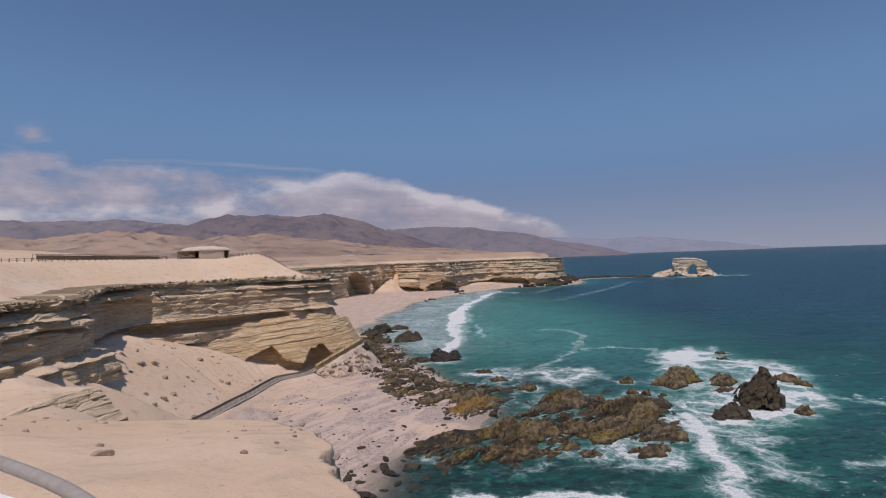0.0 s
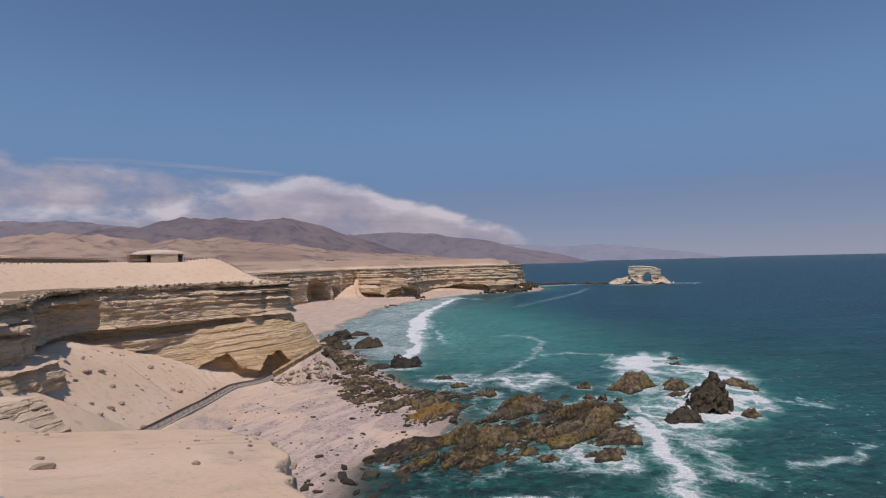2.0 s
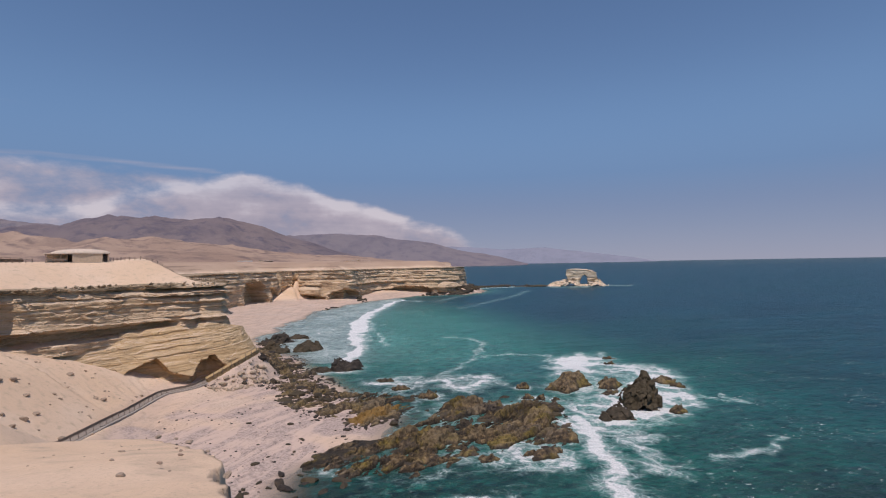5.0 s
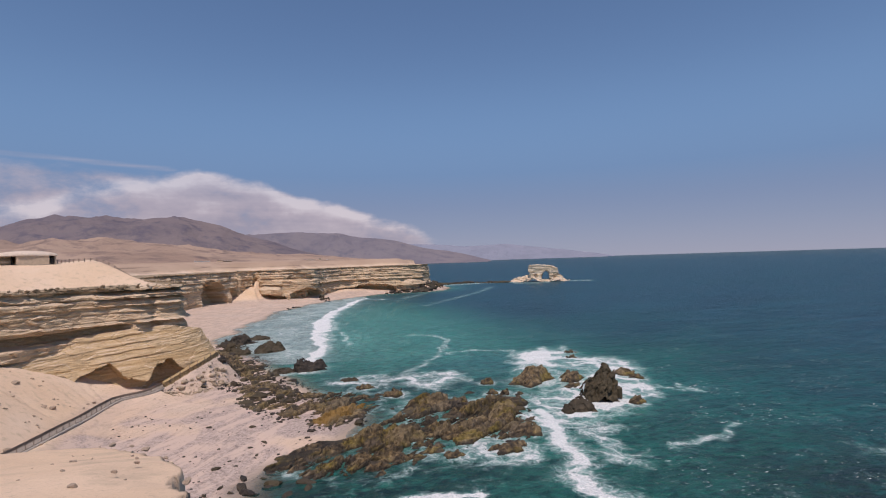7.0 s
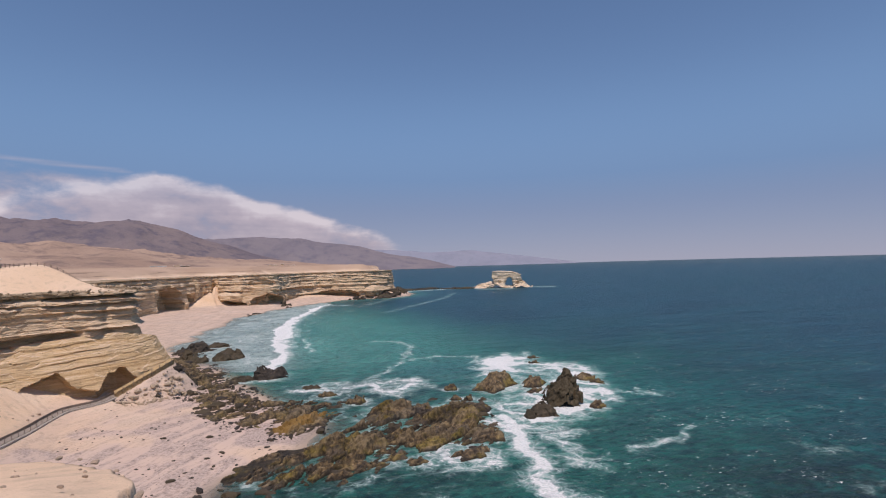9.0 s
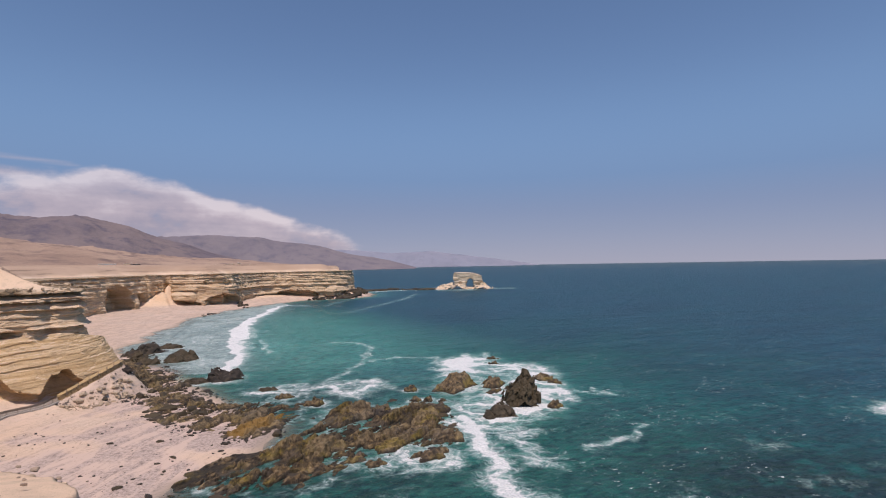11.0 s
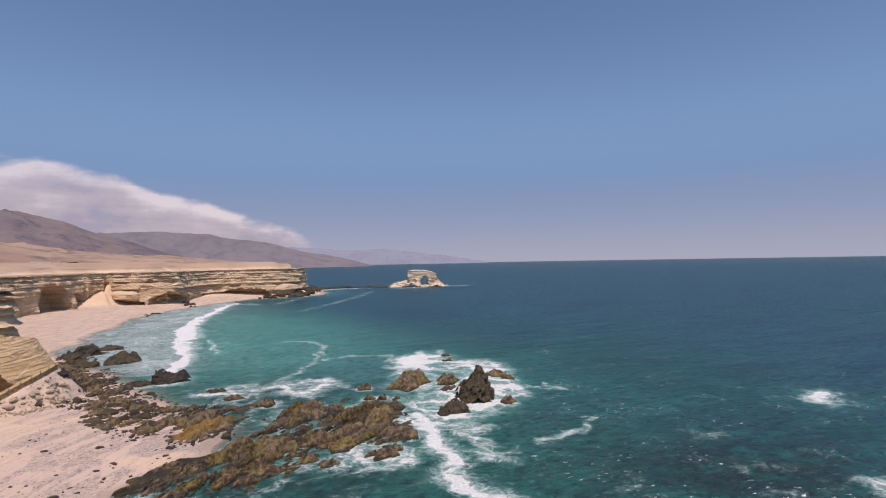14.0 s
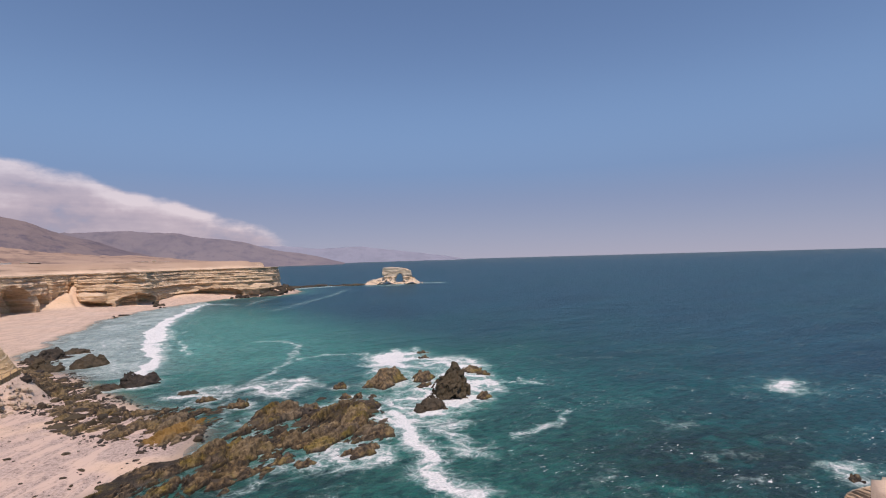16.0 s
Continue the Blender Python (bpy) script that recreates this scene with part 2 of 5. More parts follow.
def sea_material():
    m = Mat("sea_water", 0.12, 0.5)
    m.b.inputs["IOR"].default_value = 1.33
    m.b.inputs["Specular IOR Level"].default_value = 0.33
    streak = m.noise(1.0, 6, 0.62, m.scaled(0.010, 0.04, 1))
    deep = m.mix(m.span(streak, 0.35, 0.7), (0.005, 0.045, 0.070), (0.012, 0.084, 0.116))
    green = m.mix(m.span(m.noise(0.03, 4), 0.35, 0.65), (0.003, 0.061, 0.050), (0.005, 0.112, 0.084))
    c = m.mix(m.attr("green"), deep, green)
    milky = m.mix(m.noise(0.08, 4), (0.045, 0.25, 0.21), (0.12, 0.37, 0.31))
    c = m.mix(m.attr("milky"), c, milky)
    c = m.mix(m.attr("swash"), c, m.mix(m.noise(0.09, 5), (0.20, 0.28, 0.265), (0.40, 0.45, 0.43)))
    c = m.mix(m.math("MULTIPLY", m.span(m.noise(0.11, 6, 0.7), 0.36, 0.54), m.attr("weed"), clamp=True), c, (0.012, 0.026, 0.023))
    # four mixes paint shaded wave sides and pale sky glints into the water colour
    ripple_shade = m.noise(1.0, 6, 0.68, m.scaled(0.30, 0.44, 1))
    c = m.mix(m.math("MULTIPLY", m.span(ripple_shade, 0.46, 0.62), 0.6), c, (0.0025, 0.012, 0.018))
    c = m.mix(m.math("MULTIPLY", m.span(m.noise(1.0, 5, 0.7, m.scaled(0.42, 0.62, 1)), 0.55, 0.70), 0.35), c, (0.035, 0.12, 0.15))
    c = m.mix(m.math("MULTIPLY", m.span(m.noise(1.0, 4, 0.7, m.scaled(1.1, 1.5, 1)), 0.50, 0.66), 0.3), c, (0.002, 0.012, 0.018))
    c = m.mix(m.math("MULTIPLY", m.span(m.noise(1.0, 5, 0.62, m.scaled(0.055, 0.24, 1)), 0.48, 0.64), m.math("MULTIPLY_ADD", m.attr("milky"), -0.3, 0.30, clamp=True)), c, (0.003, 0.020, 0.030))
    # lacy foam
    warp = m.t.nodes.new("ShaderNodeTexNoise")
    warp.inputs["Scale"].default_value = 0.25
    m.link(m.xyz, warp.inputs["Vector"])
    wv = m.t.nodes.new("ShaderNodeVectorMath")
    wv.operation = "MULTIPLY_ADD"
    m.link(warp.outputs["Color"], wv.inputs[0])
    wv.inputs[1].default_value = (5, 5, 0)
    m.link(m.xyz, wv.inputs[2])
    lace = m.math("SUBTRACT", 1.0, m.math("MULTIPLY", m.voronoi(0.22, wv.outputs[0]), 2.6), clamp=True)
    lace2 = m.math("SUBTRACT", 1.0, m.math("MULTIPLY", m.voronoi(0.7, wv.outputs[0]), 2.8), clamp=True)
    broad, grain = m.math("SUBTRACT", m.noise(0.10, 6, 0.65), 0.5), m.math("SUBTRACT", m.noise(0.42, 8, 0.75, wv.outputs[0]), 0.5)
    speck = m.noise(2.2, 4, 0.7)
    dens = m.math("MULTIPLY_ADD", broad, 1.0, m.math("MULTIPLY_ADD", grain, 1.3, m.attr("foam")))
    thick = m.span(dens, 0.46, 0.92)
    web = m.math("MAXIMUM", m.math("POWER", lace, 3.0), m.math("MULTIPLY", m.math("POWER", lace2, 2.6), 0.85))
    veil = m.math("MULTIPLY", web, m.span(dens, 0.08, 0.5))
    f = m.math("MAXIMUM", thick, m.math("MULTIPLY", veil, 0.8))
    f = m.math("MULTIPLY", f, m.math("MULTIPLY_ADD", m.span(speck, 0.3, 0.6), 0.35, 0.65), clamp=True)
    caps = m.math("MULTIPLY", m.span(m.noise(1.0, 4, 0.65, m.scaled(0.6, 1.1, 1)), 0.615, 0.655), m.span(m.noise(0.05, 5, 0.65), 0.47, 0.58))
    f = m.math("MAXIMUM", f, m.math("MULTIPLY", caps, m.attr("caps")))
    c = m.mix(f, c, m.mix(m.span(f, 0.25, 0.9), (0.42, 0.58, 0.56), (0.80, 0.79, 0.78)))
    m.colour(c)
    m.put(m.b.inputs["Roughness"], m.math("MULTIPLY_ADD", f, 0.55, 0.34))
    swell = m.noise(1.0, 3, 0.5, m.scaled(0.035, 0.11, 1))
    chop = m.noise(1.0, 5, 0.6, m.scaled(0.45, 0.62, 1))
    m.bump(swell, 0.9, 2.2).bump(chop, 1.0, 1.3).bump(f, 0.5, 0.3)
    clear = m.t.nodes.new("ShaderNodeBsdfTransparent")
    mixer = m.t.nodes.new("ShaderNodeMixShader")
    thin = m.math("MULTIPLY", m.attr("clear"), m.math("SUBTRACT", 1.0, f))
    m.link(thin, mixer.inputs[0])
    m.link(m.b.outputs[0], mixer.inputs[1])
    m.link(clear.outputs[0], mixer.inputs[2])
    m.link(mixer.outputs[0], m.t.nodes["Material Output"].inputs["Surface"])
    return m.m


def hill_material(name, low, high, scar):
    m = Mat(name, 1.0, 0.0)
    big, mid = m.noise(0.0022, 6, 0.6), m.noise(0.012, 6, 0.62)
    c = m.ramp(big, (0.35, low), (0.65, high))
    c = m.mix(m.span(mid, 0.5, 0.72), c, scar)
    c = m.mix(m.math("MULTIPLY", m.span(m.noise(0.006, 8, 0.7), 0.46, 0.6), 0.35), c, tuple(0.85 * v for v in scar))
    m.colour(c)
    m.bump(mid, 0.6, 28.0)
    return m.m


def plain_material(name, colour, rough=0.8, grain=6.0, vary=0.35, metal=0.0, spec=0.3):
    m = Mat(name, rough, spec)
    m.b.inputs["Metallic"].default_value = metal
    n = m.noise(grain, 5, 0.6)
    c = m.mix(m.span(n, 0.3, 0.7), tuple(v * (1 - vary) for v in colour), tuple(min(1, v * (1 + vary * 0.5)) for v in colour))
    m.colour(c)
    m.bump(n, 0.4, 0.02)
    return m.m


def cloud_material():
    m = Mat("cloud_bank")
    sep = m.t.nodes.new("ShaderNodeSeparateXYZ")
    m.link(m.xyz, sep.inputs[0])
    puff = m.noise(1.0, 7, 0.58, m.scaled(0.0028, 0.0028, 0.0058))
    bands = m.noise(1.0, 4, 0.5, m.scaled(0.0007, 0.0007, 0.012))
    bank = m.math("ADD", m.attr("bank"), m.math("MULTIPLY", m.math("SUBTRACT", puff, 0.52), 1.7))
    veil = m.math("ADD", m.attr("veil"), m.math("MULTIPLY", m.math("SUBTRACT", bands, 0.5), 0.8))
    a = m.math("MAXIMUM", m.math("MULTIPLY", m.math("MULTIPLY", m.span(bank, 0.10, 0.85), m.span(m.attr("bank"), 0.02, 0.3)), 0.85), m.math("MULTIPLY", m.math("MULTIPLY", m.span(veil, 0.2, 1.1), m.span(m.attr("veil"), 0.05, 0.5)), 0.5))
    haze, cover = m.attr("haze"), a
    a = m.math("MAXIMUM", a, haze)
    lit = m.math("ADD", m.math("MULTIPLY", m.math("SUBTRACT", puff, 0.5), 1.2), m.math("MULTIPLY_ADD", m.attr("crest"), 0.5, m.math("MULTIPLY", bands, 0.6)))
    tone = m.ramp(lit, (0.1, (0.41, 0.365, 0.43)), (0.45, (0.56, 0.485, 0.525)), (0.8, (0.80, 0.73, 0.74)))
    air = m.ramp(m.attr("level"), (0.0, (0.385, 0.41, 0.51)), (0.2, (0.285, 0.35, 0.49)), (0.5, (0.165, 0.275, 0.475)), (1.0, (0.125, 0.245, 0.46)))
    tone = m.mix(cover, air, tone)
    em = m.t.nodes.new("ShaderNodeEmission")
    m.link(tone, em.inputs[0])
    em.inputs[1].default_value = 0.9
    tr = m.t.nodes.new("ShaderNodeBsdfTransparent")
    mx = m.t.nodes.new("ShaderNodeMixShader")
    m.link(a, mx.inputs[0])
    m.link(tr.outputs[0], mx.inputs[1])
    m.link(em.outputs[0], mx.inputs[2])
    m.link(mx.outputs[0], m.t.nodes["Material Output"].inputs["Surface"])
    return m.m


REEF_BROWN = reef_material("brown_reef_rock", 0.45)
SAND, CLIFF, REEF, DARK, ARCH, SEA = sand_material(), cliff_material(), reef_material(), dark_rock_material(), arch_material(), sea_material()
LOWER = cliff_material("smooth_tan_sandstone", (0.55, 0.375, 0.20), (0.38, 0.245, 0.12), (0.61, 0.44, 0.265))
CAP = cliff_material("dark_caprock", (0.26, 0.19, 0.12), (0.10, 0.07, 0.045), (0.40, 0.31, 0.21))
WOOD = plain_material("weathered_wood", (0.27, 0.205, 0.16), 0.85, 8)
DECK = plain_material("grey_deck", (0.30, 0.25, 0.21), 0.85, 5)
OCHRE = plain_material("ochre_timber", (0.42, 0.295, 0.155), 0.85, 3)
WALL = plain_material("tan_render", (0.56, 0.43, 0.31), 0.9, 1.5, 0.12)
ROOF = plain_material("pale_roof", (0.62, 0.50, 0.40), 0.85, 1.5, 0.12)
# near-black: painted shade inside the shelter, and the wall of one dark shed
SHADE_AND_SHED = plain_material("painted_shade_and_dark_shed", (0.05, 0.04, 0.035), 0.9, 2)
PIPE = plain_material("greyed_wood_rail", (0.36, 0.31, 0.275), 0.6, 30, 0.12)
WHITE = plain_material("white_paint", (0.75, 0.73, 0.70), 0.7, 3, 0.1)

# ---- mesh helpers ----


def mesh_of(name, verts, faces, material, smooth=True, attrs=None):
    me = bpy.data.meshes.new(name)
    verts, faces = np.asarray(verts, np.float32), np.asarray(faces, np.int32)
    k = faces.shape[1]
    me.vertices.add(len(verts))
    me.vertices.foreach_set("co", verts.ravel())
    me.loops.add(faces.size)
    me.loops.foreach_set("vertex_index", faces.ravel())
    me.polygons.add(len(faces))
    me.polygons.foreach_set("loop_start", np.arange(0, faces.size, k, dtype=np.int32))
    me.polygons.foreach_set("use_smooth", np.full(len(faces), smooth))
    me.update(calc_edges=True)
    for key, val in (attrs or {}).items():
        a = me.attributes.new(key, "FLOAT", "POINT")
        a.data.foreach_set("value", np.asarray(val, np.float32).ravel())
    me.materials.append(material)
    return me


def grid_faces(rows, cols, flip=False, wrap=False):
    i = np.arange(rows * cols).reshape(rows, cols)
    if wrap:
        i = np.concatenate([i, i[:, :1]], 1)
    q = np.stack([i[:-1, :-1], i[:-1, 1:], i[1:, 1:], i[1:, :-1]], -1).reshape(-1, 4)
    return q[:, ::-1] if flip else q


def part(name, bm, material, parent=None, label=""):
    """One mesh object from a bmesh, under a thing or a part."""
    me = bpy.data.meshes.new(name)
    bm.to_mesh(me)
    bm.free()
    me.materials.append(material)
    ob = new(name, me)
    ob.parent = parent
    if label:
        ob["label"] = label
    return ob


def beam(bm, a, b, w, h):
    """A bar of section w x h between two places, added to a bmesh."""
    a, b = Vector(a), Vector(b)
    q = (b - a).to_track_quat("X", "Z").to_matrix().to_4x4()
    m = Matrix.Translation((a + b) / 2) @ q @ Matrix.Diagonal(((b - a).length, w, h, 1))
    bmesh.ops.create_cube(bm, size=1, matrix=m)
    return bm


def bar(a, b, w, h):
    bm = beam(bmesh.new(), a, b, w, h)
    bmesh.ops.bevel(bm, geom=bm.edges[:], offset=min(w, h) * 0.15, segments=1, affect="EDGES")
    return bm


def nets(field, origin, cell):
    """The surface of field > 0 on a grid, as vertices and quads."""
    s = field > 0
    n = np.array(field.shape)
    corner = [(a, b, c) for a in (0, 1) for b in (0, 1) for c in (0, 1)]
    view = lambda arr, o: arr[o[0]:n[0] - 1 + o[0], o[1]:n[1] - 1 + o[1], o[2]:n[2] - 1 + o[2]]
    count = sum(view(s, o).astype(int) for o in corner)
    active = (count > 0) & (count < 8)
    acc, num = np.zeros(active.shape + (3,)), np.zeros(active.shape)
    for o in corner:
        for ax in range(3):
            if o[ax]:
                continue
            p = list(o)
            p[ax] = 1
            fa, fb = view(field, o), view(field, p)
            cross = (fa > 0) != (fb > 0)
            t = np.where(cross, fa / np.where(cross, fa - fb, 1), 0)
            at = np.array(o, float)
            for k in range(3):
                acc[..., k] += np.where(cross, at[k] + (t if k == ax else 0), 0)
            num += cross
    idx = np.full(active.shape, -1)
    idx[active] = np.arange(active.sum())
    where = np.argwhere(active)
    verts = (where + acc[active] / num[active][:, None]) * cell + origin
    quads = []
    for ax in range(3):
        u, v = (ax + 1) % 3, (ax + 2) % 3
        a = np.take(s, range(0, n[ax] - 1), ax)
        b = np.take(s, range(1, n[ax]), ax)
        e = np.argwhere(a != b)
        e = e[(e[:, u] > 0) & (e[:, v] > 0) & (e[:, u] < n[u] - 1) & (e[:, v] < n[v] - 1)]
        du, dv = np.eye(3, dtype=int)[u], np.eye(3, dtype=int)[v]
        q = np.stack([idx[tuple((e - du - dv).T)], idx[tuple((e - dv).T)], idx[tuple(e.T)], idx[tuple((e - du).T)]], 1)
        flip = ~a[tuple(e.T)]
        q[flip] = q[flip][:, ::-1]
        quads.append(q)
    return verts, np.concatenate(quads)


# ---- plan ----
# edge of the high ground, from behind the camera round to the cape and the far coast; land lies to its left
SHELF_EDGE = [(18.7, 0.0), (15.6, 4.2), (13.8, 5.8), (10.8, 5.0), (7.4, 3.75), (6.4, 3.7), (6.0, 3.8), (4.0, 4.0), (2.6, 4.5), (0.9, 5.1), (0.0, 5.7), (-0.5, 6.3), (-0.5, 7.6), (-1.3, 10.0), (-3.0, 14.7), (-5.4, 22.9), (-8.1, 26.5), (-10.1, 26.8), (-12.0, 26.1), (-14.8, 25.7), (-19.5, 23.7)]
RIM_CORNERS = [(60, -60), (34, -14)] + SHELF_EDGE + [
       (-32, 27), (-52, 45), (-64, 66), (-66.5, 81), (-65, 91), (-66.5, 101),
       (-70, 108), (-82, 128), (-85.9, 141), (-82, 152), (-70, 174.5), (-58, 183.5), (-45, 190), (-39.5, 196), (-46, 212), (-70, 260), (-98, 350),
       (-112, 430), (-106, 480), (-98, 502), (-82, 540), (-68, 590), (-56, 606), (-44, 598), (-32, 586), (-14, 582), (4, 578), (14, 615), (34, 668),
       (70, 676), (100, 668), (126, 668), (148, 690), (160, 728), (156, 800), (110, 950), (60, 1200), (130, 1800), (360, 2600), (700, 3400), (900, 4900)]
RIM = [tuple(p) for p in rounded(RIM_CORNERS)]
SHORE = [(60, -75), (36, -9), (24, 8), (20, 30), (8, 50), (-6, 70), (-14, 88), (-13, 100), (-11.8, 108), (-9, 113), (0.7, 118), (5.5, 121), (7, 130), (12.7, 146), (4, 160),
         (-1, 178), (-10, 204), (-33, 268), (-48, 300), (-48, 322), (-43, 345), (-38, 395), (-28, 465), (-11, 508), (9, 555), (34, 595), (58, 626), (80, 651), (112, 656),
         (142, 655), (172, 684), (190, 735), (186, 785), (130, 950), (80, 1200), (150, 1800), (380, 2600), (720, 3400), (920, 4900)]


WALK = [(-53.2, 112.0), (-52.7, 144.1), (-52.5, 165.6), (-51.0, 168.6), (-44.8, 173.8), (-43.2, 184.2)]
RAMP = [(-42.9, 179, 4.7), (-39.7, 181.7, 6.3), (-36.4, 184.4, 8.0), (-33.3, 189.1, 9.4), (-30.6, 195.7, 10.6)]
MOUNDS = [(-74, 224, 11, 1.8), (-190, 236, 34, 5.0), (-225, 200, 30, 5.0)]


def set_back(r):
    """How far behind the cliff's face the sheet drops."""
    return np.where(r < 60, 0.2, 6.0 + 10.0 * sstep(250, 400, r))


def ground_height(x, y):
    """Height of the land sheet, with the marks of its cover."""
    wob = 1.6 * (fbm(x * 0.09, y * 0.09, 0, 3, 5) - 0.5)
    nub = 1.5 * (fbm(x * 0.5, y * 0.5, 0, 5, 8) - 0.5)
    d, side, run = along(RIM, x, y)
    s = d * side + wob * sstep(20, 60, np.hypot(x, y)) + nub * sstep(6, 11, np.hypot(x, y)) * (1 - sstep(40, 60, np.hypot(x, y)))
    r = np.hypot(x, y)
    ds, ss, _ = along(SHORE, x, y)
    sd = ds * ss + 3.0 * (fbm(x * 0.05, y * 0.05, 0, 4, 9) - 0.5) * np.clip(r / 100, 0.3, 3)
    far = sstep(60, 95, np.hypot(x + 30, y - 10))
    # high ground
    bk = set_back(r)
    high = 34.5 + 7.8 * sstep(bk + 1, bk + 24 - 6 * np.exp(-((x + 66) / 24) ** 2 - ((y - 222) / 40) ** 2), s) + 0.016 * np.clip(s - 24, 0, 1200)
    high += 1.0 * (fbm(x * 0.04, y * 0.04, 0, 4, 3) - 0.5) + 0.25 * (fbm(x * 0.4, y * 0.4, 0, 3, 4) - 0.5)
    for mx, my, mr, mh in MOUNDS:
        high = high + mh * np.exp(-((x - mx) ** 2 + (y - my) ** 2) / mr ** 2)
    ahead = np.clip(r, 0, 60)
    steep = np.interp(np.degrees(np.arctan2(x, np.maximum(y, 0.1))), [-60, -39.5, -30, -24, -12, 0, 60, 68, 75, 90], [0.13, 0.159, 0.195, 0.214, 0.243, 0.255, 0.255, 0.233, 0.217, 0.176])
    lookout = 38.45 - steep * np.clip(ahead - 1.2, 0, 60) * sstep(-8, 2, y) + 0.55 * (fbm(x * 0.2, y * 0.2, 0, 4, 6) - 0.5) * sstep(2.0, 8.0, r)
    lookout = np.maximum(lookout, 30.5)
    # the flank west of the lookout climbs to the high ground
    lookout = np.where(x < -22, lookout + sstep(-22, -50, x) * 6, lookout)
    high = lookout * (1 - far) + high * far
    # foot of the cliffs: aprons of blown sand
    top = np.interp(run, *APRON)
    reach = np.interp(run, APRON[0], APRON_REACH)
    flat = np.interp(run, APRON[0], APRON_FLAT)
    fall = 1 - sstep(flat - 6, flat + 1.15 * reach, -s)
    beach = np.where(sd > 0, 3.7 * (1 - np.exp(-(np.maximum(sd, 0) / 34) ** 1.5)), np.maximum(sd * 0.09, -9))
    lift = (np.maximum(top - 3.2, 0) + 1.5 * (fbm(x * 0.06, y * 0.06, 0, 3, 21) - 0.5) * np.clip((top - 6) / 10, 0, 1)) * fall
    low = beach + lift * sstep(-2, 6, sd)
    low += 0.35 * (fbm(x * 0.22, y * 0.22, 0, 4, 31) - 0.5) * sstep(-1, 4, sd)
    dw, _, rw = along(WALK, x, y)
    low = np.maximum(low, np.where(dw < 12, np.interp(rw, [0, 5, 32, 54, 74], [6.6, 6.2, 4.7, 3.9, 3.7]) - 0.35 * np.clip(dw - 1.6, 0, None), -99))
    low = np.minimum(low, np.where(dw < 70, np.interp(rw, [0, 5, 32, 54, 74], [6.8, 6.4, 4.9, 4.1, 3.9]) + 0.75 * np.clip(dw - 1.6, 0, None), 999))
    dr, _, rr = along([p[:2] for p in RAMP], x, y)
    bank = np.interp(rr, [0, 4.2, 8.5, 14.1, 21.2], [p[2] for p in RAMP]) - 0.5
    low = np.maximum(low, np.where(dr < 16, bank - (1.0 + 0.8 * fbm(x * 0.2, y * 0.2, 0, 3, 61)) * np.clip(dr - 1.2, 0, None) + 2.2 * (fbm(x * 0.4, y * 0.4, 0, 4, 62) - 0.55) * sstep(1.2, 3.0, dr), -99))
    back = set_back(r)
    edge = sstep(back, back + np.where(r < 60, 0.5, 1.5), s)
    z = low * (1 - edge) + high * edge
    beach_only = (s < -1) * (1 - sstep(4.2, 6.5, z))
    patch = fbm(x * 0.05, y * 0.05, 0, 4, 44)
    shingle = beach_only * sstep(80, 92, y) * (1 - sstep(290, 320, y)) * np.clip(0.5 + 0.9 * sstep(0.38, 0.6, patch), 0, 1) + 0.72 * beach_only * sstep(295, 330, y)
    shingle = np.maximum(shingle * (1 - 0.5 * (1 - sstep(3, 12, dr))), 0.65 * (1 - sstep(2, 5, dr)) * (s < -1))
    wet = (1 - sstep(-0.5, 5.0, sd)) * (s < -1) * 0.55
    plain = np.maximum(sstep(60, 200, s), 0.95 * sstep(19, 27, s + 10 * (patch - 0.5)) * sstep(300, 380, y))
    return z, sd, shingle, wet, plain


def run_at(x, y):
    return float(along(RIM, np.array([x]), np.array([y]))[2][0])


AP = [((60, -60), 4, 20), ((11.3, 4.6), 6, 14), ((-0.6, 9), 20, 22), ((-4.3, 17.5), 22, 26), ((-10.6, 28.2), 20, 30), ((-32, 27), 26, 30), ((-64, 66), 25.5, 26), ((-66.5, 91), 24.5, 24),
      ((-66.5, 101), 23, 22), ((-85.9, 141), 22.5, 40), ((-70, 174.5), 12.5, 20), ((-58, 183.5), 8, 14), ((-39.5, 196), 4.5, 7), ((-46, 212), 4, 8),
      ((-98, 350), 4, 10), ((-98, 502), 5, 10), ((-76, 562), 4, 14), ((-72, 574), 8, 30), ((-68, 588), 13, 40), ((-62, 599), 18, 44), ((-58, 603), 16, 44), ((-53.5, 604), 23, 46), ((-47, 600), 13, 40), ((-40, 595), 6, 20), ((-35, 590), 4, 14), ((4, 578), 5, 12), ((34, 668), 9, 30),
      ((70, 676), 7, 20), ((118, 667), 4, 10), ((140, 680), 10, 26), ((160, 728), 12, 30), ((130, 1800), 5, 20)]
APRON = ([run_at(*p) for p, a, b in AP], [a for p, a, b in AP])
APRON_REACH = [b for p, a, b in AP]
APRON_FLAT = [{(-32, 27): 14.0, (-64, 66): 15.0, (-66.5, 101): 4.0}.get(p, 2.0) for p, a, b in AP]

# ---- ground sheet ----


